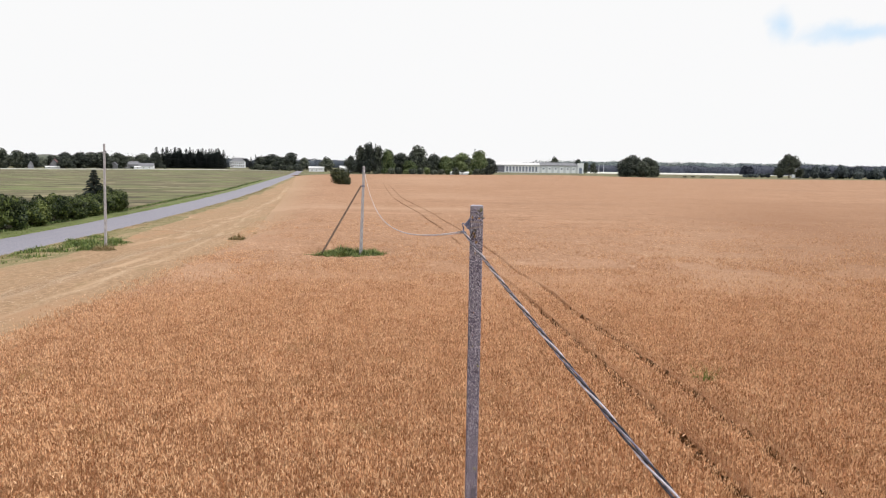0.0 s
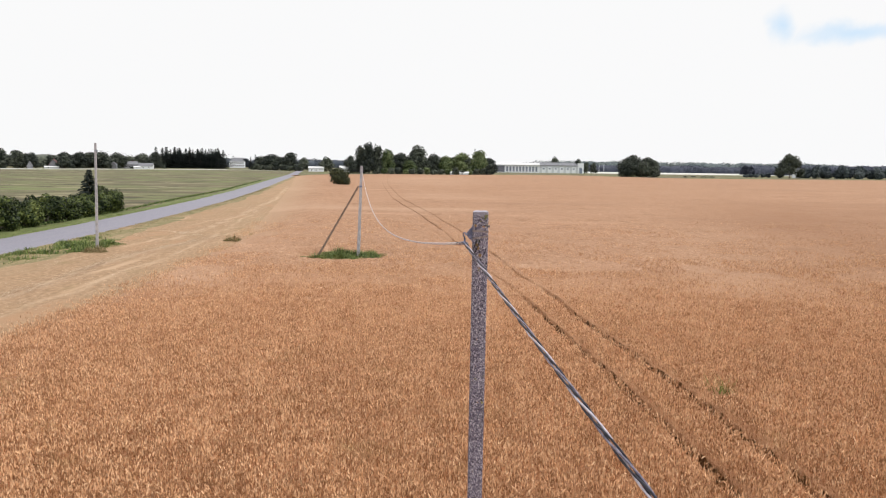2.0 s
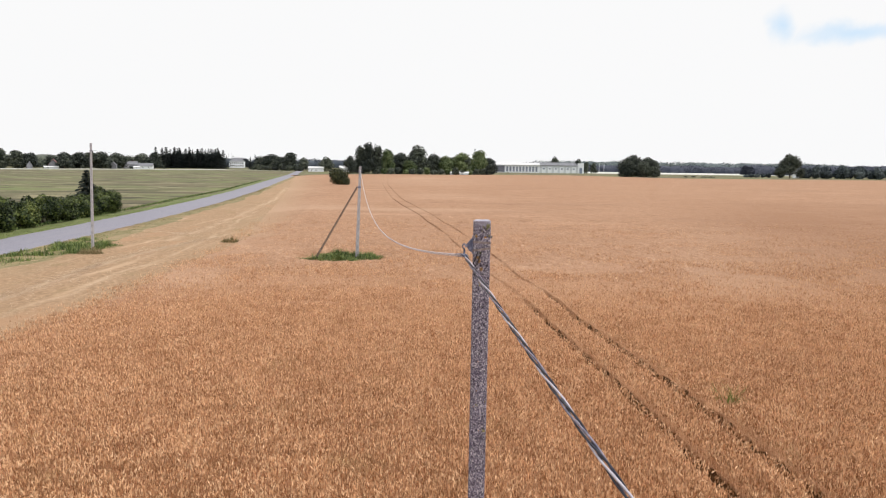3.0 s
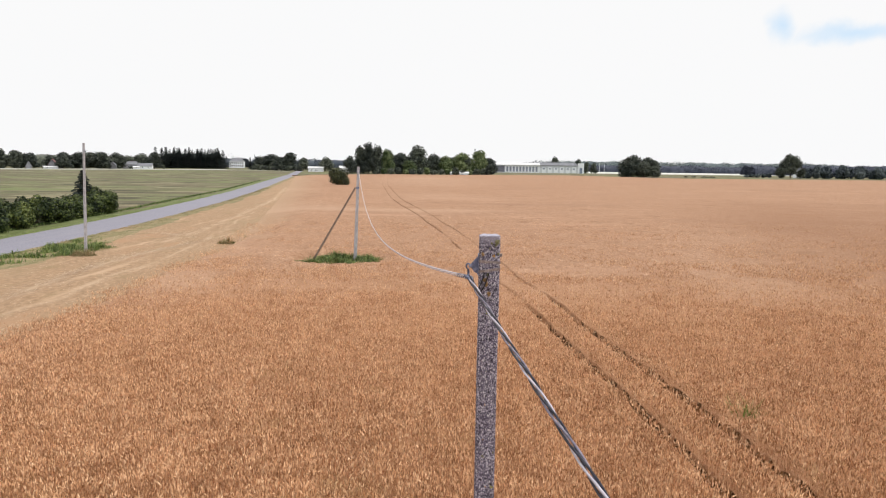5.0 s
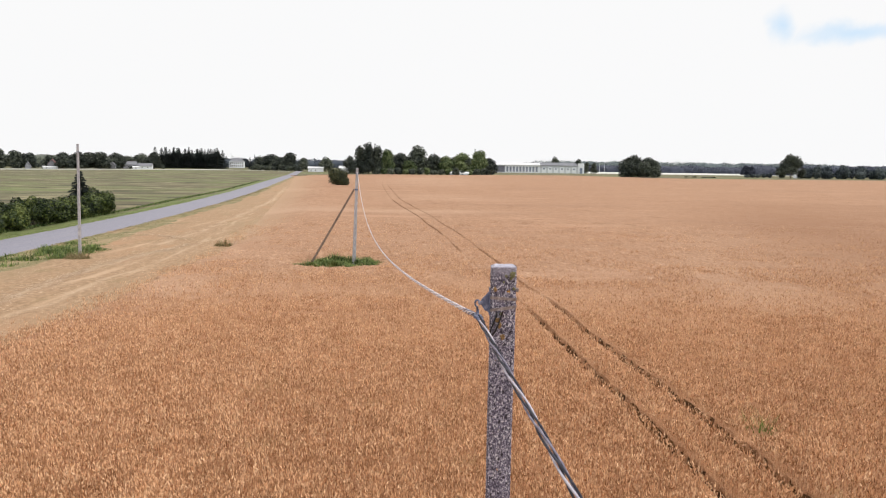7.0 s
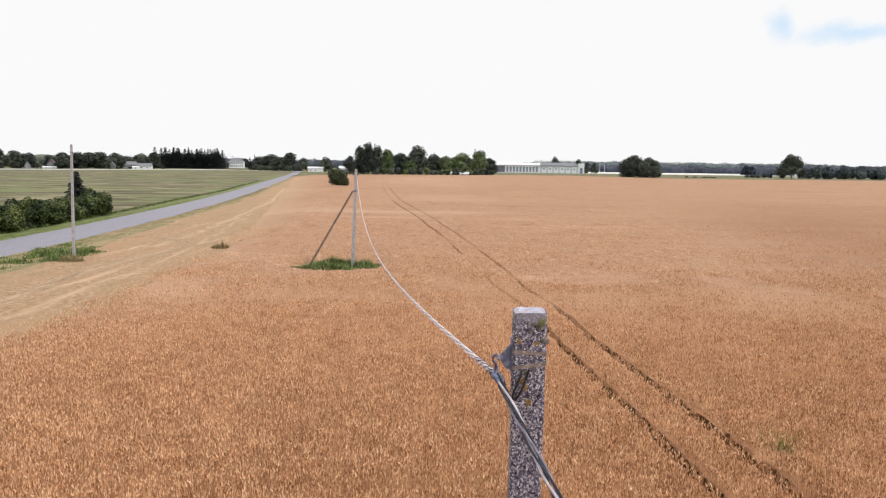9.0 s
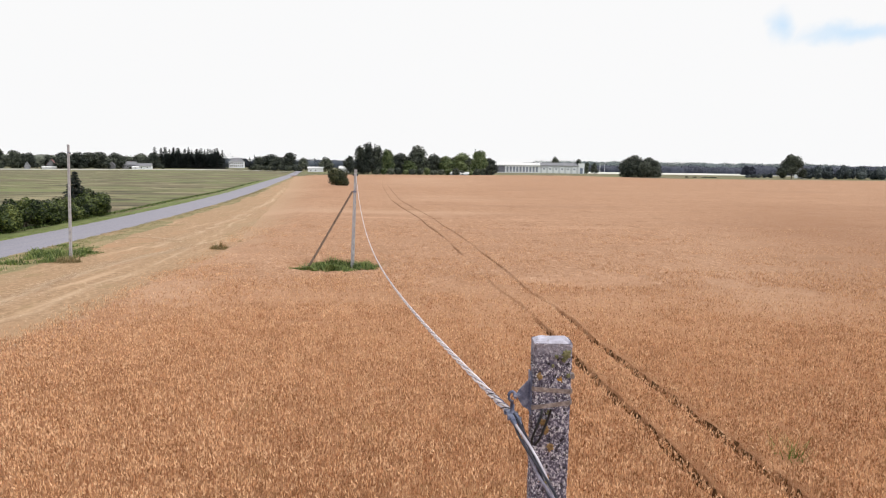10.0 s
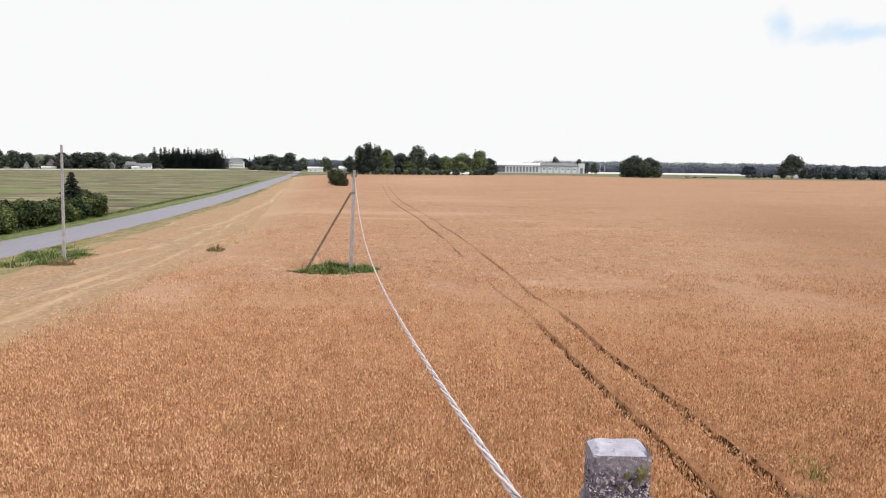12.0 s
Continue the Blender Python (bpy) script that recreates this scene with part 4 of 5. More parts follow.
def spruce_tree(seed, h, w, count=1400, leaf=0.92):
    """A spruce: whorls of drooping boughs, widest low down."""
    rng = np.random.RandomState(seed)
    n = count
    s = rng.rand(n) ** 1.25
    tier = np.floor(s * 17) / 17 + 0.03 * rng.rand(n)
    a = rng.rand(n) * 6.283
    reach = w / 2 * (1.02 - tier) * (0.75 + 0.35 * np.sin(a * 3 + tier * 40)) * (0.35 + 0.65 * rng.rand(n) ** 0.5) + 0.08
    c = np.stack([np.cos(a) * reach, np.sin(a) * reach, h * (0.06 + 0.93 * tier) - reach * 0.28], -1)
    d = np.stack([np.cos(a), np.sin(a), -0.45 + 0.2 * rng.rand(n)], -1)
    side = np.stack([-np.sin(a), np.cos(a), 0.2 * rng.normal(size=n)], -1)
    z = leaf * (0.5 + 0.8 * rng.rand(n))[:, None] * (1.15 - 0.6 * tier)[:, None]
    v = np.stack([c - d * z, c + side * z * 0.5 - (0, 0, 0.15), c + d * z, c - side * z * 0.5 - (0, 0, 0.15)], 1).reshape(-1, 3)
    q = np.arange(n)[:, None] * 4
    f = np.concatenate([q + [0, 1, 2], q + [0, 2, 3]], 1).reshape(-1, 3)
    tv, tf = tube_arrays([(0, 0, -0.2), (0, 0, h * 0.5), (0, 0, h * 0.97)], [w * 0.035, w * 0.02, 0.03], 6)
    return mesh_arrays("crown", v, f, NEEDLE), mesh_arrays("trunk", tv, tf, BARK, True)


def plant(name, meshes, x, y, scale, label, category, group="", turn=0.0):
    ob = thing(name, pose(x, y, 0, 0, 0, turn), label, category, group)
    ob.scale = scale if isinstance(scale, tuple) else (scale,) * 3
    part("crown", meshes[0], None, ob)
    part("trunk", meshes[1], None, ob)
    return ob


ROUND = [round_tree(20 + i, 20.0, 16.0, 24, 2500, 0.68, mat=LEAF) for i in range(5)]
ROUND_LIGHT = [round_tree(40 + i, 20.0, 16.0, 22, 5200, 0.52, mat=LEAF_LIGHT) for i in range(2)]
TALL = [round_tree(60 + i, 26.0, 12.0, 22, 5200, 0.5, 0.08, mat=LEAF, shape="tall") for i in range(2)]
SPRUCE = [spruce_tree(80 + i, 24.0, 8.5) for i in range(4)]


GROVE = [round_tree(70 + i, 20.0, 16.0, 30, 5400, 0.52, mat=LEAF) for i in range(4)]


def tree_row(items, kind, name, label, category, group):
    """Trees from rows of x, y, height, width."""
    for i, (x, y, h, w) in enumerate(items):
        src = kind[i % len(kind)]
        bh, bw = {id(ROUND): (20.0, 16.0), id(ROUND_LIGHT): (20.0, 16.0), id(GROVE): (20.0, 16.0), id(TALL): (26.0, 12.0), id(SPRUCE): (24.0, 8.5)}[id(kind)]
        plant(name, src, x, y, (w / bw, w / bw, h / bh), label, category, group, turn=(i * 73) % 360)


# the grove in the middle distance, with shrubs at its foot
tree_row([(-80, 612, 27, 16), (-72, 606, 30, 18), (-64, 618, 27.5, 17)], TALL, "poplar_tree", "tall dark green leafy tree in the grove beyond the wheat", "tree", "trees of the grove")
tree_row([(-88, 600, 17, 15), (-75, 640, 25, 22), (-44, 640, 21.5, 23), (-36, 660, 18, 22), (-27, 655, 29.5, 27), (-11, 668, 21, 21), (14, 705, 20, 24), (46, 660, 18, 20), (-52, 655, 20, 22), (-4, 700, 18, 22), (26, 690, 19, 22)], GROVE, "broadleaf_tree", "dark green broadleaf tree in the grove beyond the wheat", "tree", "trees of the grove")
tree_row([(-55, 618, 24.5, 17), (18, 690, 23, 26), (35, 637, 25, 22), (2, 668, 19, 20), (-34, 630, 14, 18)], ROUND_LIGHT, "broadleaf_tree", "lighter green broadleaf tree in the grove beyond the wheat", "tree", "trees of the grove")
tree_row([(-10.5, 675, 23, 8), (-47, 660, 22, 7), (31, 650, 27, 7), (-70, 650, 31, 8), (-16, 690, 20, 7)], SPRUCE, "spruce_tree", "dark spruce in the grove beyond the wheat", "tree", "trees of the grove")
# trees at the far end of the road
tree_row([(-231, 854, 21.6, 32), (-196, 813, 24.1, 25), (-184, 837, 17.5, 20), (-136.5, 741, 17.4, 20), (-252, 880, 19, 26), (-214, 840, 18, 24), (-240, 870, 18, 26), (-222, 850, 18.5, 26)], ROUND, "broadleaf_tree", "dark round broadleaf tree near the end of the road", "tree", "trees at the end of the road")
tree_row([(-300, 991, 19, 9), (-291, 985, 23, 8), (-283, 990, 18, 9), (-262, 890, 19, 8)], SPRUCE, "spruce_tree", "slender spruce near the white house", "tree", "trees at the end of the road")
# trees along the far side of the meadow
tree_row([(-455, 654, 21, 21), (-442, 660, 19.5, 20), (-431, 668, 17, 18), (-425, 715, 18, 26), (-418, 735, 19, 23), (-404, 752, 20, 29), (-421, 760, 20, 26), (-406, 791, 20, 25), (-395, 800, 16, 20),
          (-385, 812, 18, 21), (-392, 830, 20, 23), (-378, 835, 22, 23), (-410, 690, 15, 18), (-470, 660, 18, 21)], ROUND, "broadleaf_tree", "dark broadleaf tree along the far side of the meadow", "tree", "trees beyond the meadow")
tree_row([(-474 + 9.5 * i, 676 + 14.5 * i + 9 * math.sin(i * 2.3), 14.5 + 4.5 * ((i * 5) % 7) / 7, 19 + 4 * ((i * 3) % 4) / 4) for i in range(11)], ROUND, "broadleaf_tree",
         "dark broadleaf tree at the back of the meadow's trees", "tree", "trees beyond the meadow")
spruces = []
rng = random.Random(5)
for i in range(30):
    s = i / 29
    spruces.append((-418 + 92 * s + rng.uniform(-2, 2), 925 + 26 * ((i * 7) % 5) / 5 + rng.uniform(-4, 4), rng.uniform(28.0, 32.0), rng.uniform(14, 19)))
tree_row(spruces, SPRUCE, "spruce_tree", "tall dark spruce in a dense stand beyond the meadow", "tree", "stand of spruces")
# trees to the far side of the wheat
tree_row([(181, 634, 20, 21), (190, 640, 22.5, 21), (201, 637, 20.5, 20), (207, 634, 18, 15), (177, 630, 14, 14), (196, 628, 16, 20), (186, 627, 13, 18), (205, 628, 12, 15)], GROVE, "broadleaf_tree", "dark broadleaf tree in a clump at the wheat's far edge", "tree", "clump of trees")
plant("oak_tree", round_tree(155, 29.0, 27.0, 34, 7000, 0.62, 0.2, mat=LEAF, shape="oak"), 389, 719, 1.0, "single broad dark oak at the far edge of the wheat", "tree")
tree_row([(378, 722, 13, 12), (404, 724, 12, 12)], ROUND, "broadleaf_tree", "small broadleaf tree beside the oak", "tree", "")
tree_row([(207, 990, 23, 13), (222, 1000, 19, 12), (236, 1010, 18, 13), (183, 1060, 27, 18)], ROUND, "broadleaf_tree", "dark tree beside the long white shed", "tree", "trees by the shed")

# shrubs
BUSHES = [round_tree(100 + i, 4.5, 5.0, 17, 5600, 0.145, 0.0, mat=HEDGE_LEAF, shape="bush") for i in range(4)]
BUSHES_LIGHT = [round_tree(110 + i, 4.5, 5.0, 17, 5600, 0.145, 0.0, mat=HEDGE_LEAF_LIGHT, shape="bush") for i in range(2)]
SHRUBS = [round_tree(120 + i, 6.0, 8.0, 13, 1000, 0.6, 0.0, mat=LEAF, shape="ball") for i in range(3)]
SHRUBS_LIGHT = [round_tree(130 + i, 6.0, 8.0, 13, 1000, 0.6, 0.0, mat=LEAF_LIGHT, shape="ball") for i in range(2)]
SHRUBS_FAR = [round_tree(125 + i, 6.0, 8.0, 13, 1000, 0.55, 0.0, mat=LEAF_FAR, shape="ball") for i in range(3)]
lone = round_tree(140, 7.3, 8.4, 26, 9000, 0.24, 0.0, mat=BUSH_LEAF, shape="ball")
plant("willow_bush", lone, -38.8, 240, 1.0, "dense round dark green bush standing alone in the wheat", "bush")
for i in range(24):
    s = i / 23
    y = 48 + 57.5 * s
    x = np.interp(y, [48, 68, 82, 91, 106], [-50.3, -50.6, -51.6, -52.2, -54.2]) - (1.2 if i % 2 else 0) + 0.3 * math.sin(i * 2.7)
    h = np.interp(y, [50, 62, 70, 76, 90, 100, 106], [6.3, 5.9, 5.0, 4.2, 3.5, 3.3, 5.2]) * (1 + 0.13 * math.sin(i * 5.1))
    # every third shrub takes the lit leaf colour
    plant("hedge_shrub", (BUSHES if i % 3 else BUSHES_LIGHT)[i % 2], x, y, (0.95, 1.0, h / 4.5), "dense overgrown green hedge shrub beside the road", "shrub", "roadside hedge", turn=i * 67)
for x, y, h in ((-53.6, 66, 6.4), (-54.5, 60, 6.8), (-55.5, 74, 4.6), (-56, 82, 4.0), (-57, 92, 3.4), (-55, 70, 5.2), (-57, 99, 3.2)):
    plant("hedge_shrub", BUSHES[int(y) % 4], x, y, (1.1, 1.1, h / 4.5), "taller dark green shrub behind the roadside hedge", "shrub", "roadside hedge", turn=y * 7)
plant("spruce_tree", spruce_tree(150, 7.0, 6.0, 4200, 0.30), -57.8, 105, 1.0, "young dark spruce standing behind the hedge", "tree")
for i in range(17):
    x = -62 + i * 6.6
    k = SHRUBS_LIGHT if i % 3 == 1 else SHRUBS
    plant("garden_shrub", k[i % len(k)], x, 590 + 6 * math.sin(i * 2.1) + max(0, x) * 0.4, (0.9, 0.9, 0.85 + 0.5 * ((i * 5) % 4) / 4), "low green garden shrub at the foot of the grove", "shrub", "shrubs of the grove", turn=i * 50)
plant("garden_shrub", SHRUBS[0], 43, 606, (1.3, 1.3, 1.85), "dense dark green shrub at the edge of the wheat", "shrub", turn=20)
for i in range(20):
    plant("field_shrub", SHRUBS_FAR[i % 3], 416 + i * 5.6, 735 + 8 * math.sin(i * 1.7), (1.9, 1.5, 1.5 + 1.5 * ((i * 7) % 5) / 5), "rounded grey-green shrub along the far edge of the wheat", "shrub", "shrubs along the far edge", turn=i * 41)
for x in (262, 272, 281, 290):
    plant("field_shrub", SHRUBS[x % 3], x, 690 + (x % 7), (1.5, 0.6, 0.2), "low dark shrub in the grass beyond the wheat", "shrub", "shrubs along the far edge", turn=x)
for i in range(5):
    plant("field_shrub", SHRUBS_FAR[i % 3], 352 + i * 8, 745 + i * 3, (0.9, 0.9, 0.6 + 0.1 * i), "rounded dark shrub beside the oak", "shrub", "shrubs along the far edge", turn=i * 41)


for i in range(11):
    plant("garden_shrub", SHRUBS[i % 3], -252 + 8 * i, 842 - 7.5 * i + 4 * math.sin(i * 2.3), (1.1, 1.0, 0.85 + 0.6 * ((i * 4) % 5) / 5), "dark shrub at the foot of the trees near the road's end", "shrub", "shrubs at the end of the road", turn=i * 47)
for i in range(14):
    s = i / 13
    x, y = -452 + 92 * s + 3 * math.sin(i * 3.1), 668 + 165 * s + 6 * math.sin(i * 1.9)
    plant("garden_shrub", SHRUBS[i % 3], x, y - 14, (0.7, 0.7, 0.45 + 0.4 * ((i * 3) % 5) / 5), "low dark shrub along the far side of the meadow", "shrub", "shrubs beyond the meadow", turn=i * 59)


def woods(name, x0, x1, y, depth, height, count, seed, mat, label, leaf=3.2, even=0.9):
    """A far wood: a long mass of crowns with a fairly even top, of leaf clumps throughout."""
    rng = random.Random(seed)
    lobes = []
    for i in range(count):
        s = (i + rng.random()) / count
        x = x0 + (x1 - x0) * s
        h = height * (even + (1 - even) * math.sin(s * 23 + seed) * math.sin(s * 9)) * rng.uniform(0.5 + even * 0.45, 1.04)
        yy = y + rng.random() * depth
        r = rng.uniform(13, 24)
        lobes.append((x, yy, h * 0.66, r, r, h * 0.34))
        lobes.append((x + rng.uniform(-6, 6), yy - depth * 0.2, h * 0.30, r * 1.3, r, h * 0.32))
    # a closed, bumpy mass of crowns inside, and loose clumps all over it
    cx = np.linspace(x0, x1, int((x1 - x0) / 3.5))
    rise = np.array([-0.1, 0.35, 0.62, 0.8, 0.88, 0.9, 0.6, -0.1])
    back = np.array([0.0, 0.02, 0.1, 0.25, 0.45, 0.7, 0.95, 1.0]) * depth
    vx, vb = np.meshgrid(cx, back)
    vy = y - 6 + vb + 9 * smooth_noise(vx, vb, 11.0, seed)
    vz = rise[:, None] * height * (0.68 + 0.25 * smooth_noise(vx, vb * 3, 9.0, seed + 1) + 0.2 * smooth_noise(vx, vb, 34.0, seed + 2))
    mass = tagged(part(name, grid_mesh(name, vx, vy, vz, mat), mat), label, "woods", kind="stuff")
    part("foliage", leaf_cloud(lobes, count * 170, leaf * 0.5, seed, shell=0.85, mat=mat), mat, mass)
    return mass


# the far woods carry their haze as bluish or paler leaf colour
woods("far_woods", 240, 980, 1520, 90, 19, 130, 31, FAR_WOOD_BLUE, "far woods along the horizon beyond the wheat, tinted bluish for haze", 2.4)
woods("far_woods", 280, 1200, 1900, 60, 32, 150, 32, FAR_WOOD_LOW, "far wooded ridge, tinted pale for haze", 3.2, 0.95)
woods("far_woods", 560, 860, 1150, 60, 21, 60, 33, FAR_WOOD_BLUE, "far woods behind the shrubs, tinted bluish for haze", 2.2)
woods("far_woods", -1000, -420, 1280, 120, 21, 100, 34, FAR_WOOD_HAZED, "dark far woods beyond the meadow", 2.6)
woods("far_woods", -520, 260, 1700, 120, 24, 110, 35, FAR_WOOD_HAZED, "far woods behind the grove", 2.8)
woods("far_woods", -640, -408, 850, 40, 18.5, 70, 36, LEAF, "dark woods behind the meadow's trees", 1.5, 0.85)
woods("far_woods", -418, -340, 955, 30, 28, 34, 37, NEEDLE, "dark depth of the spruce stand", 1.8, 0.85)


# ---- buildings ----
def gable_house(name, x, y, turn, width, depth, eaves, ridge, wall_mat, roof_mat, windows, label, hip=False, chimney=True, doors=()):
    """A house with its long side facing local -y: wall, roof, windows with frame and pane."""
    ob = thing(name, pose(x, y, 0, 0, 0, turn), label, "house")
    w, d = width / 2, depth / 2
    part("wall", box((-w, -d, -0.3), (w, d, eaves)), wall_mat, ob)
    o = 0.5
    bm = bmesh.new()
    if hip:
        inset = w * 0.55
        lo = [bm.verts.new(p) for p in ((-w - o, -d - o, eaves - 0.1), (w + o, -d - o, eaves - 0.1), (w + o, d + o, eaves - 0.1), (-w - o, d + o, eaves - 0.1))]
        hi = [bm.verts.new(p) for p in ((-w + inset, 0, ridge), (w - inset, 0, ridge))]
        for q in ((lo[0], lo[1], hi[1], hi[0]), (lo[2], lo[3], hi[0], hi[1]), (lo[1], lo[2], hi[1]), (lo[3], lo[0], hi[0]), (lo[3], lo[2], lo[1], lo[0])):
            bm.faces.new(q)
    else:
        drop = (ridge - eaves) * o / d
        for side in (-1, 1):
            run = [(side * (d + o), eaves - drop), (0.0, ridge), (0.0, ridge + 0.3), (side * (d + o), eaves - drop + 0.3)]
            ends = [[bm.verts.new((x0, yy, zz)) for yy, zz in run] for x0 in (-w - o, w + o)]
            bm.faces.new(ends[0])
            bm.faces.new(ends[1][::-1])
            for i in range(4):
                k = (i + 1) % 4
                bm.faces.new((ends[0][i], ends[0][k], ends[1][k], ends[1][i]))
        gm = bmesh.new()
        tri = [[gm.verts.new(p) for p in ((x0, -d, eaves), (x0, d, eaves), (x0, 0, ridge))] for x0 in (-w, w)]
        gm.faces.new(tri[0])
        gm.faces.new(tri[1][::-1])
        part("gable", gm, wall_mat, ob)
    roof = part("roof", bm, roof_mat, ob)
    if chimney:
        part("chimney", box((w * 0.2, -0.4, ridge - 1.0), (w * 0.2 + 0.9, 0.4, ridge + 1.0), 0.05), RED_ROOF, roof, "brick chimney")
    for wx, wz, ww, wh in windows:
        fr = part("window", box((wx - ww / 2 - 0.12, -d - 0.09, wz - 0.12), (wx + ww / 2 + 0.12, -d + 0.05, wz + wh + 0.12)), WHITE_WALL, ob)
        part("pane", box((wx - ww / 2, -d - 0.12, wz), (wx + ww / 2, -d - 0.08, wz + wh)), GLASS, fr)
    for wx, ww, wh in doors:
        part("door", box((wx - ww / 2, -d - 0.12, 0), (wx + ww / 2, -d + 0.05, wh)), DARK_DOOR, ob)
    return ob


two_rows = [(-10.5 + 3.5 * i, z, 1.7, 2.6) for i in range(7) for z in (2.4, 7.4)]
gable_house("house", -383, 1183, 12, 27, 12, 11.5, 18.5, WHITE_WALL, GREY_ROOF, two_rows, "white two-storey house with a grey hipped roof among trees", hip=True)
gable_house("house", -421, 690, 112, 9, 8.5, 4.5, 9.5, DULL_WALL, RED_ROOF, [(-2.5, 1.2, 1.2, 1.6), (2.5, 1.2, 1.2, 1.6)], "small house with a faded red gable beyond the meadow")
gable_house("shed", -419, 682, 22, 13, 3, 1.4, 2.4, WHITE_WALL, WHITE_ROOF, [(-3, 0.6, 1.0, 0.6)], "low white lean-to in front of the red gabled house", chimney=False)
gable_house("house", -415, 640, 120, 5, 4.6, 3.0, 7.2, DULL_WALL, GREY_ROOF, [(0, 1.6, 1.0, 1.4)], "narrow pale house with a steep grey roof beyond the meadow", chimney=False)
gable_house("house", -394, 762, 108, 6, 6.5, 4.4, 7.6, DULL_WALL, GREY_ROOF, [(-1.5, 1.4, 1.0, 1.4), (1.5, 1.4, 1.0, 1.4)], "small pale grey gabled house beyond the meadow", chimney=False)
gable_house("house", -388, 792, 20, 15, 8, 5.2, 8.6, DULL_WALL, GREY_ROOF, [(-5, 1.8, 1.4, 1.6), (-1.5, 1.8, 1.4, 1.6), (2, 1.8, 1.4, 1.6), (5, 1.8, 1.4, 1.6)], "grey house half hidden beyond the meadow")
gable_house("shed", -376, 782, 20, 7, 5, 1.8, 3.0, WHITE_WALL, WHITE_ROOF, [(0, 0.8, 1.0, 0.8)], "small white shed beside the long white barn", chimney=False)
gable_house("barn", -374, 800, 15, 18, 9, 3.6, 6.6, WHITE_WALL, GREY_ROOF, [(-6, 1.2, 1.2, 1.0), (-2, 1.2, 1.2, 1.0), (4.5, 1.2, 1.2, 1.0)], "long low white barn beyond the meadow", chimney=False)
gable_house("barn", -147, 735, 8, 17, 10, 4.0, 5.6, WHITE_WALL, WHITE_ROOF, [(-5, 1.3, 1.2, 1.0), (0, 1.3, 1.2, 1.0)], "low white barn near the end of the road", chimney=False)
gable_house("barn", -112, 760, 5, 24, 10, 4.2, 6.8, WHITE_WALL, WHITE_ROOF, [(-6, 1.3, 1.2, 1.0), (3, 1.3, 1.2, 1.0)], "long white barn behind the lone bush", chimney=False)
gable_house("barn", 14, 596, 4, 17, 5, 1.9, 3.1, WHITE_WALL, WHITE_ROOF, [(-6, 0.9, 1.2, 1.0), (3, 0.9, 1.2, 1.0)], "low white garden shed among the shrubs", chimney=False)
gable_house("house", 428, 770, -10, 12, 9, 7.5, 11.0, WHITE_WALL, GREY_ROOF, [(-3, 2, 1.2, 1.4), (1, 2, 1.2, 1.4)], "white house half hidden by shrubs")

# the long shed: two halves under a pale and a grey roof, a row of tall doors and windows
shed = thing("farm_shed", pose(146, 995, 0, 0, 0, -3), "long white farm shed with a row of tall doors", "shed")
part("wall", box((-66, -9, -0.5), (2, 9, 11.5)), WHITE_WALL, shed, "white plastered wall")
part("wall", box((2.02, -9.5, -0.5), (60, 9, 12.6)), SHED_WALL, shed, "blue-grey rendered wall")
part("end_block", box((60.04, -10.2, -0.5), (69, 9.4, 15.4)), WHITE_WALL, shed, "taller white end block")
for x0, x1, z0, z1, mt in ((-68, 2, 11.5, 15.6, WHITE_ROOF), (2.05, 60, 11.4, 16.2, GREY_ROOF)):
    bm = bmesh.new()
    lo = [bm.verts.new(p) for p in ((x0, -10.5, z0 - 0.2), (x1, -10.5, z0 - 0.2), (x1, 10.5, z0 - 0.2), (x0, 10.5, z0 - 0.2))]
    md = [bm.verts.new(p) for p in ((x0, -10.5, z0 + 0.5), (x1, -10.5, z0 + 0.5), (x1, 10.5, z0 + 0.5), (x0, 10.5, z0 + 0.5))]
    hi = [bm.verts.new(p) for p in ((x0, 0, z1), (x1, 0, z1))]
    for q in ((lo[3], lo[2], lo[1], lo[0]), (lo[0], lo[1], md[1], md[0]), (lo[2], lo[3], md[3], md[2]), (md[0], md[1], hi[1], hi[0]), (md[2], md[3], hi[0], hi[1]),
              (lo[1], lo[2], md[2], md[1]), (lo[3], lo[0], md[0], md[3]), (md[1], md[2], hi[1]), (md[3], md[0], hi[0])):
        bm.faces.new(q)
    part("roof", bm, mt, shed, "pale sheet roof" if mt == WHITE_ROOF else "grey fibre-cement roof")
part("lean_to", box((-66, -9.35, 1.0), (-52, -9.02, 10.4)), DARK_DOOR, shed, "dark boarded bay")
for i in range(10):
    x = -48 + i * 5.0
    fr = part("window", box((x - 1.5, -9.25, 1.6), (x + 1.5, -8.9, 9.6)), GREY_WALL, shed)
    part("pane", box((x - 1.2, -9.3, 2.0), (x - 0.08, -9.22, 9.2)), BAY, fr)
    part("pane", box((x + 0.08, -9.3, 2.0), (x + 1.2, -9.22, 9.2)), BAY, fr)
for i in range(6):
    x = 8 + i * 9.2
    door = part("door", box((x - 2.9, -9.8, -0.2), (x + 2.9, -9.4, 8.4 + (i % 2) * 1.2)), WHITE_WALL, shed, "tall white sliding door")
    part("pane", box((x - 1.6, -9.86, 5.6), (x + 1.6, -9.78, 7.4)), BAY, door)
part("door", box((62.5, -10.5, -0.2), (66.5, -10.1, 8.5)), BAY, shed, "tall grey door")
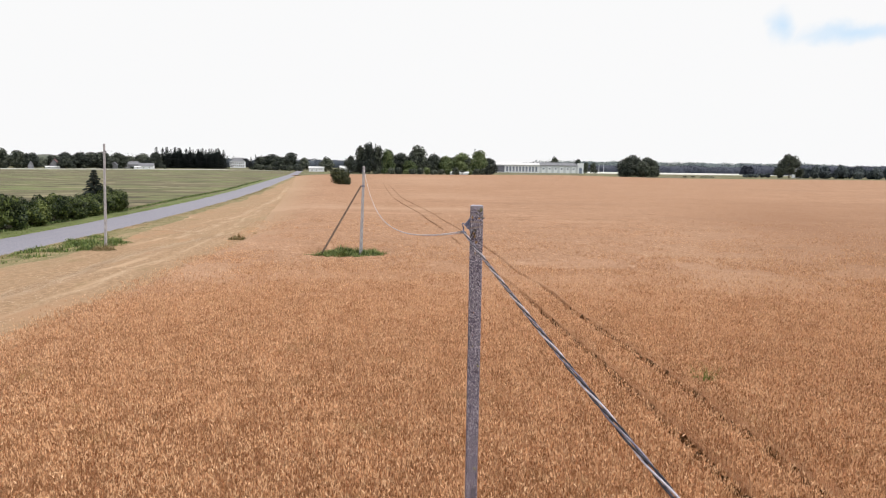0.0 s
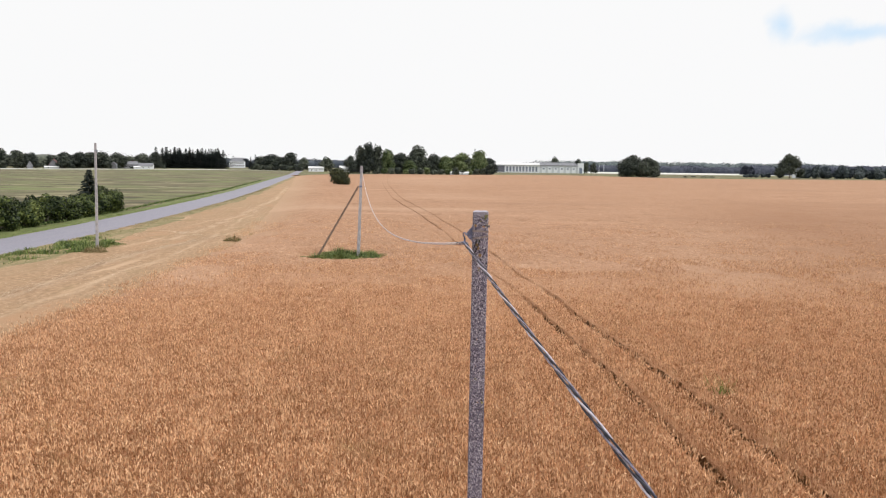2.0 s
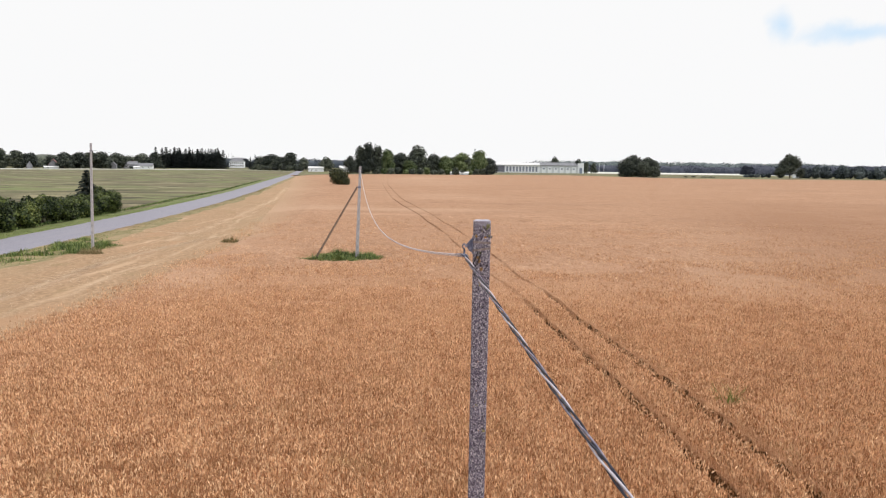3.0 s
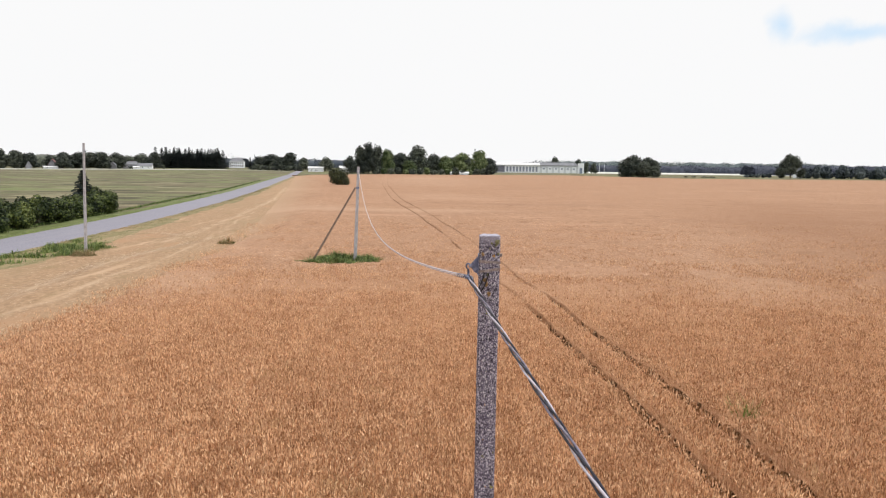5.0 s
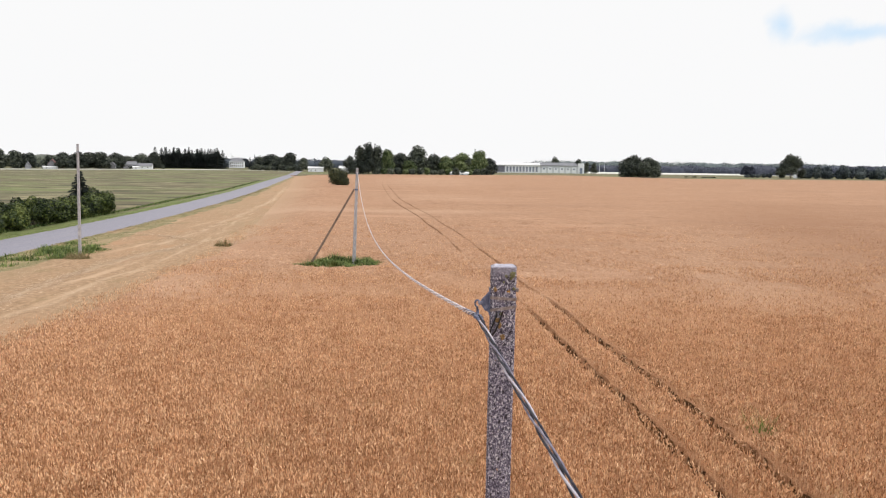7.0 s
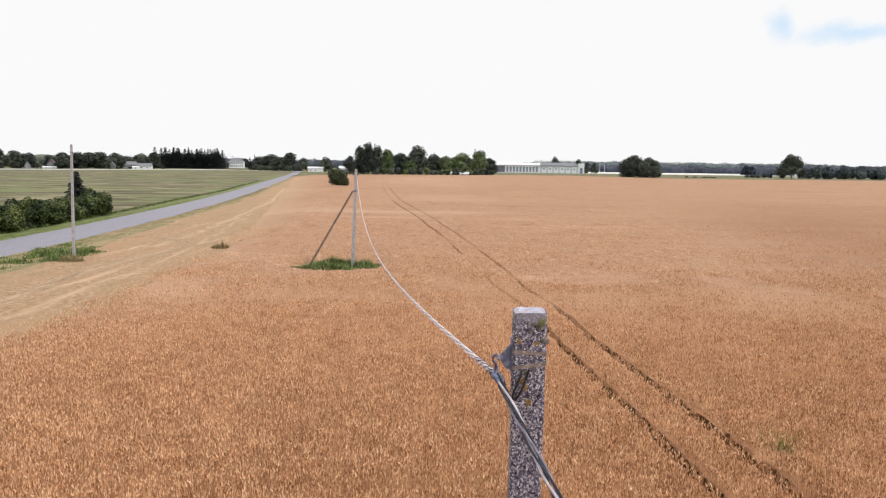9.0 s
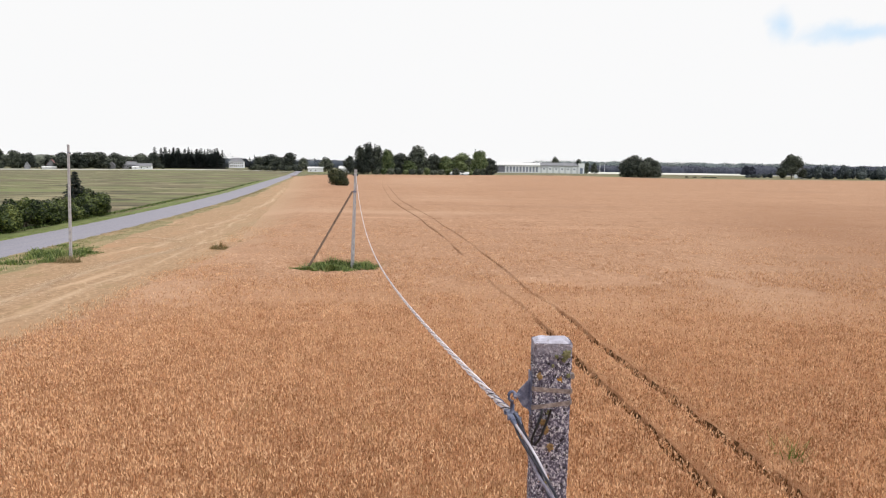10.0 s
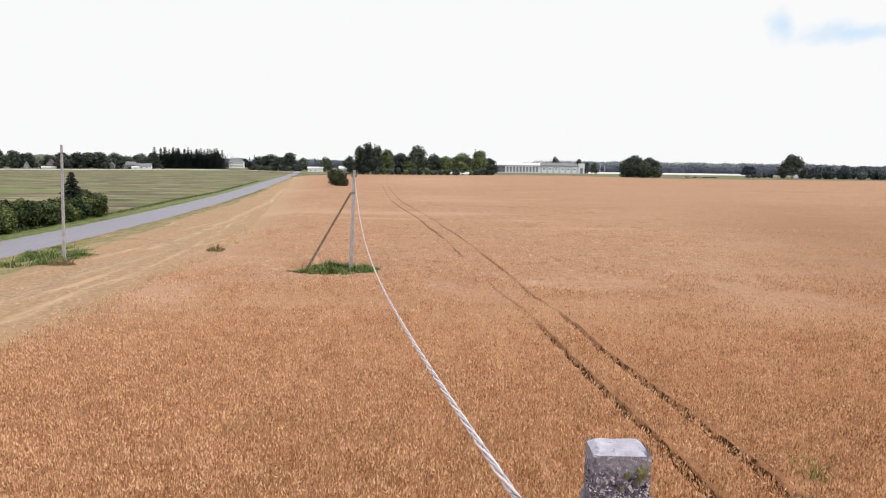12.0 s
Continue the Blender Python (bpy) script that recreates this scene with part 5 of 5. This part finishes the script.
for x in (228, 235):
    mast = thing("lamp_mast", pose(x, 940, 0), "slim white mast beside the shed", "mast", "masts by the shed")
    tube("mast", [(0, 0, -0.3), (0, 0, 8), (0, 0, 15)], [0.3, 0.22, 0.16], WHITE_WALL, mast, 6)
    part("lamp_head", box((-0.6, -0.3, 14.9), (0.6, 0.3, 15.2), 0.05), GREY_WALL, mast)

# pale strip of stubble along the far side of the meadow
px = np.linspace(0, 1, 70)
near_x, near_y = np.interp(px, np.linspace(0, 1, 7), [-420, -372, -347, -309, -264, -220, -165]), np.interp(px, np.linspace(0, 1, 7), [545, 612, 675, 730, 785, 778, 700])
deep = np.interp(px, [0, 0.6, 0.75, 1], [60, 55, 30, 24]) * (0.7 + 0.5 * smooth_noise(px * 100, px * 0, 6.0, 53))
vx, vy = np.stack([near_x, near_x - 0.45 * deep], 0), np.stack([near_y, near_y + 0.9 * deep], 0)
tagged(part("pale_field", grid_mesh("pale_field", vx, vy, 0.08 + 0 * vx, PALE_FIELD), PALE_FIELD), "pale strip of stubble along the far side of the meadow", "field", kind="structure")
# pale mown field beyond the wheat
px = np.linspace(120, 720, 60)
vx = np.stack([px, px], 0)
vy = np.stack([np.interp(px, [120, 200, 320, 720], [1120, 1040, 1020, 1060]), np.interp(px, [120, 200, 320, 720], [1500, 1500, 1500, 1500])], 0)
tagged(part("pale_field", grid_mesh("pale_field", vx, vy, 0.06 + 0 * vx, PALE_FIELD), PALE_FIELD), "pale mown field beyond the wheat", "field", kind="structure")


# ---- wheat ears, grass, weeds ----
def ears(x, y, size, seed):
    """Bent wheat stalks, each with a nodding ear, as one mesh."""
    rng = np.random.RandomState(seed)
    n = len(x)
    lean_a = rng.rand(n) * 6.283
    lean = 0.01 + 0.09 * rng.rand(n)
    d = np.stack([np.cos(lean_a), np.sin(lean_a), np.zeros(n)], -1)
    base = np.stack([x, y, np.where(x < wheat_left(y) + 0.3, 0.06, 0.36)], -1)
    hgt = 0.54 + 0.14 * rng.rand(n) + 0.14 * smooth_noise(x, y, 0.4, 23) + 0.12 * smooth_noise(x, y, 1.6, 22)
    neck = base + d * lean[:, None]
    neck[:, 2] = hgt
    tip_dir = d * np.where(rng.rand(n) < 0.25, 0.9, 0.03 + 0.3 * rng.rand(n))[:, None] + np.stack([np.zeros(n), np.zeros(n), 1.0 - 0.6 * rng.rand(n) ** 2], -1)
    tip_dir /= np.linalg.norm(tip_dir, axis=1)[:, None]
    ln = (0.06 + 0.04 * rng.rand(n)) * size
    tip = neck + tip_dir * ln[:, None]
    side = np.cross(tip_dir, rng.normal(size=(n, 3)))
    side /= np.linalg.norm(side, axis=1)[:, None]
    oth = np.cross(tip_dir, side)
    w = (0.0095 + 0.0045 * rng.rand(n)) * size ** 1.1
    mid = neck + tip_dir * (ln * 0.42)[:, None] + oth * (w * 0.55)[:, None]
    st = np.cross(d, (0, 0, 1.0))
    st = st * (0.0035 * size ** 1.2)[:, None]
    v = np.stack([base - st, base + st, neck, tip, mid + side * w[:, None], mid - side * w[:, None]], 1).reshape(-1, 3)
    q = np.arange(n)[:, None] * 6
    f = np.concatenate([q + [0, 1, 2], q + [2, 4, 3], q + [2, 3, 5]], 1).reshape(-1, 3)
    return v, f


def sow(rng, y0, y1, density, spread=0.75, margin=4.0):
    """Places in a stretch of the field that widens with distance, kept out of the ruts and off the stubble."""
    half = spread * y1 + margin
    n = int(2 * half * (y1 - y0) * density)
    x, y = rng.uniform(-half, half, n), rng.uniform(y0, y1, n)
    keep = (np.abs(x) < spread * np.maximum(y, 9) + margin) & (rng.rand(n) < np.exp(np.minimum(0.0, x - wheat_left(y) - 0.1) / 0.28)) & (x > wheat_left(y) - 1.4)
    off = x - rut_line(y)
    keep &= rut_depth(off, y) < np.where(off - np.sign(off) * RUT_HALF < 0, 0.1, 0.55)
    keep &= (rut_depth(off + 0.12, y) < 0.4) | (rng.rand(n) < 0.15)
    keep &= ((x - MAIN[0]) / 0.22) ** 2 + ((y - MAIN[1]) / 0.22) ** 2 > 1
    keep &= ((x + 8.5) / 4.4) ** 2 + ((y - 54.4) / 3.5) ** 2 > 1
    keep &= ((x - 9.3) / 0.45) ** 2 + ((y - 21.6) / 0.4) ** 2 > 1
    thin = 0.4 + 1.0 * smooth_noise(x, y, 0.3, 24)
    keep &= rng.rand(n) < thin
    return x[keep], y[keep]


rng = np.random.RandomState(77)
sown = []
for y0, y1, density in ((-14, 3, 34), (3, 9, 200), (9, 20, 520), (20, 30, 420), (30, 42, 235), (42, 60, 95), (60, 95, 24)):
    x, y = sow(rng, y0, y1, density)
    keep = rng.rand(len(x)) < np.interp(y, [-14, -6, 3, 11, 20, 30, 42, 60, 95], [0, 20, 34, 520, 420, 235, 95, 24, 0]) / density
    clumps = np.clip((smooth_noise(x, y, 3.2, 26) - 0.3) / 0.35, 0.12, 1)
    keep &= rng.rand(len(x)) < np.where(y > 26, np.interp(y, [26, 45], [1.0, 0.0]) * (1 - clumps) + clumps, 1.0)
    sown.append(np.stack([x[keep], y[keep]]))
sown = np.hstack(sown)
# ears take the hazed pale tone with distance, and along the left edge
pale = rng.rand(sown.shape[1]) < np.maximum(np.interp(sown[1], [15, 40], [0.0, 1.0]) * np.clip(1.2 - (sown[0] - 4 - 0.28 * sown[1]) / 24, 0.3, 1), 1.0 - (sown[0] - wheat_left(sown[1])) / 7.0)
for pick, mat, label, seed in ((~pale, WHEAT, "ripe golden-brown wheat ears on bent stalks", 101), (pale, PALE_WHEAT, "pale wheat ears on bent stalks, toned for distance haze and the field's edge", 102)):
    x, y = sown[:, pick]
    v, f = ears(x, y, np.interp(y, [9, 20, 85], [1.5, 1.5, 2.0]), seed)
    tagged(part("wheat_ears", mesh_arrays("wheat_ears", v, f, mat), mat), label, "wheat", kind="stuff")


def blades(x, y, z0, height, width, seed, spread=0.5):
    """Blades of grass, each a bent pair of triangles."""
    rng = np.random.RandomState(seed)
    n = len(x)
    a = rng.rand(n) * 6.283
    h = height * (0.45 + 0.75 * rng.rand(n))
    d = np.stack([np.cos(a), np.sin(a), np.zeros(n)], -1)
    s = np.stack([-np.sin(a), np.cos(a), np.zeros(n)], -1) * (width * (0.6 + 0.8 * rng.rand(n)))[:, None]
    b = np.stack([x, y, np.broadcast_to(z0, (n,))], -1)
    m = b + d * (h * spread * 0.35)[:, None] + np.array((0, 0, 1.0)) * (h * 0.6)[:, None]
    t = b + d * (h * spread)[:, None] + np.array((0, 0, 1.0)) * h[:, None]
    v = np.stack([b - s, b + s, m - s * 0.8, m + s * 0.8, t], 1).reshape(-1, 3)
    q = np.arange(n)[:, None] * 5
    f = np.concatenate([q + [0, 1, 3], q + [0, 3, 2], q + [2, 3, 4]], 1).reshape(-1, 3)
    return v, f


def grass(name, x, y, height, width, mat, seed, label, z0=0.0, spread=0.5):
    v, f = blades(np.asarray(x), np.asarray(y), z0, np.asarray(height), width, seed, spread)
    return tagged(part(name, mesh_arrays(name, v, f, mat), mat), label, "grass", kind="stuff")


r = np.random.RandomState(88)
n = 16000
a, q = r.rand(n) * 6.283, np.sqrt(r.rand(n))
x, y = -8.5 + 4.0 * q * np.cos(a), 54.6 + 3.0 * q * np.sin(a)
k = smooth_noise(x, y, 0.7, 30)
tall = (0.25 + 0.8 * k ** 1.5) * (1.15 - 0.55 * q ** 3) * np.where(y < 55.3, 0.8, 1.0)
keep = (r.rand(n) < (1.3 - 0.9 * q ** 4) * np.clip(3.0 * smooth_noise(x, y, 0.7, 35) - 0.8, 0.03, 1))
grass("tall_grass", x[keep], y[keep], tall[keep], 0.024, GRASS, 89, "island of tall green grass round the braced pole")
keep = (r.rand(n) < 0.25 + 0.5 * q ** 4) & keep
grass("tall_grass", 1.04 * (x[keep] + 8.5) - 8.4, 1.03 * (y[keep] - 54.6) + 54.6, tall[keep] * 1.05, 0.022, VERGE_GREEN, 99, "yellowing tips among the tall grass round the braced pole")
fringe = (q > 0.84) & (r.rand(n) < 0.7)
grass("dry_grass", 1.10 * (x[fringe] + 8.5) - 8.5, 1.12 * (y[fringe] - 54.6) + 54.5, 0.4, 0.02, VERGE, 96, "pale dry fringe round the tall grass")
n = 36000
y = 44 + 28 * r.rand(n)
x = -39.5 + 10 * r.rand(n)
lo = road_x(y) + np.interp(y, [44, 50, 56, 72], [4.6, 4.4, 3.6, 3.3])
hi = np.interp(y, [44, 48.7, 53.8, 58.5, 62.8, 67.5, 71.5], [-35.6, -34.0, -32.6, -31.0, -31.0, -33.4, -37.0]) + 0.9 * (smooth_noise(x, y, 1.3, 37) - 0.5)
s = np.clip(np.minimum((x - lo) / 0.7, (hi - x) / 0.9), 0, 1) * np.interp(y, [60, 71], [1.0, 0.35])
k = smooth_noise(x, y, 1.2, 31)
keep = r.rand(n) < s * np.clip(3.0 * smooth_noise(x, y, 1.3, 36) - 1.0, 0.03, 1) * np.interp(y, [44, 50, 57], [0.35, 0.8, 1.0])
tall = (0.08 + 0.62 * k ** 1.5 * s)[keep]
grass("tall_grass", x[keep], y[keep], tall, 0.024, GRASS, 90, "low green weeds round the roadside pole")
more = keep & (r.rand(n) < 0.25)
grass("tall_grass", x[more] + 0.12, y[more] - 0.1, (0.12 + 0.75 * k ** 1.5 * s)[more], 0.022, VERGE_GREEN, 98, "pale green weeds round the roadside pole")
n = 8000
y = 60 + 250 * r.rand(n) ** 1.3
x = road_x(y) - np.interp(y, [60, 110, 142, 194, 305], [8.0, 7.6, 8.4, 7.0, 7.0]) + 0.3 * r.normal(size=n)
grass("ditch_grass", x, y, 0.18 + 0.2 * r.rand(n), 0.06, GRASS, 97, "dark green ditch grass between the road and the meadow")
n = 900
a, q = r.rand(n) * 6.283, np.sqrt(r.rand(n))
grass("dry_weeds", SIDE_POLE[0] + 0.1 + 1.2 * q * np.cos(a), SIDE_POLE[1] - 0.6 + 0.8 * q * np.sin(a), (0.3 + 0.5 * r.rand(n)) * (1.2 - q ** 2), 0.018, VERGE, 91, "yellowing tall grass at the foot of the roadside pole")
n = 14000
y = -40 + 260 * r.rand(n) ** 1.3
x = road_x(y) + 3.4 + np.abs(r.normal(size=n)) * 1.2
grass("verge_grass", x, y, 0.08 + 0.14 * smooth_noise(x, y, 2.0, 32), 0.03, VERGE, 92, "short yellow-green grass along the road's edge", 0.0, 1.2)
n = 6000
y = 45 + 110 * r.rand(n)
x = road_x(y) - 3.4 - np.abs(r.normal(size=n)) * 1.3
grass("verge_grass", x, y, 0.06 + 0.12 * smooth_noise(x, y, 2.0, 33), 0.03, VERGE_GREEN, 93, "short green grass between the road and the hedge")
for cx, cy, s, c in ((-21.7, 66.4, 1.05, 420), (-21.1, 70.6, 0.2, 70), (100.0, 161.0, 0.7, 70)):
    a, q = r.rand(c) * 6.283, np.sqrt(r.rand(c))
    grass("dry_weeds", cx + s * q * np.cos(a), cy + s * 0.6 * q * np.sin(a), (0.3 + 0.4 * r.rand(c)) * (1.3 - q ** 2), 0.022, DRYWEED, 94, "small tuft of dry brown weeds", 0.05 if cx < 0 else 0.3)
c = 150
a, q = r.rand(c) * 6.283, np.sqrt(r.rand(c))
grass("green_weeds", 9.58 + 0.36 * q * np.cos(a), 22.1 + 0.4 * q * np.sin(a), 0.82 + 0.24 * r.rand(c), 0.014, VERGE_GREEN, 95, "small patch of green weeds in the wheat", 0.0)
# loose straw on the stubble: scattered everywhere, and thick along the swaths
n = 18000
y = 20 + 110 * r.rand(n) ** 1.5
lo, hi = road_x(y) + 6.5, wheat_left(y) + 1.0
x = lo + (hi - lo) * r.rand(n)
keep = r.rand(n) < 0.15 + 1.1 * smooth_noise(x * 3, y, 2.4, 38) ** 2
grass("loose_straw", x[keep], y[keep], 0.02, 0.02, STRAW, 101, "loose pale straw scattered on the stubble", 0.105, 14.0)
for line_y, line_x, wide, n in (([30, 36.8, 41.7, 48.8, 56.2, 63.5, 71.6], [-25.6, -25.8, -25.9, -26.5, -27.0, -26.0, -24.6], 0.45, 5000),
                                ([70, 79.6, 94.4, 117, 146.7], [-28.6, -29.3, -30.6, -34.3, -38.6], 0.6, 3600),
                                ([71, 74, 75.5, 76.3], [-27.4, -30.0, -33.0, -37.0], 0.4, 1200)):
    s = r.rand(n)
    y = line_y[0] + (line_y[-1] - line_y[0]) * s
    x = np.interp(y, line_y, line_x) + wide * r.normal(size=n) * (0.5 + smooth_noise(y, y * 0, 5.0, 39)) + 0.7 * (smooth_noise(y, y * 0, 3.0, 40) - 0.5)
    keep = r.rand(n) < 0.25 + 1.2 * smooth_noise(x, y, 1.6, 41)
    grass("loose_straw", x[keep], y[keep], 0.02, 0.018, STRAW, 102, "pale swath of cut straw lying on the stubble", 0.115, 14.0)
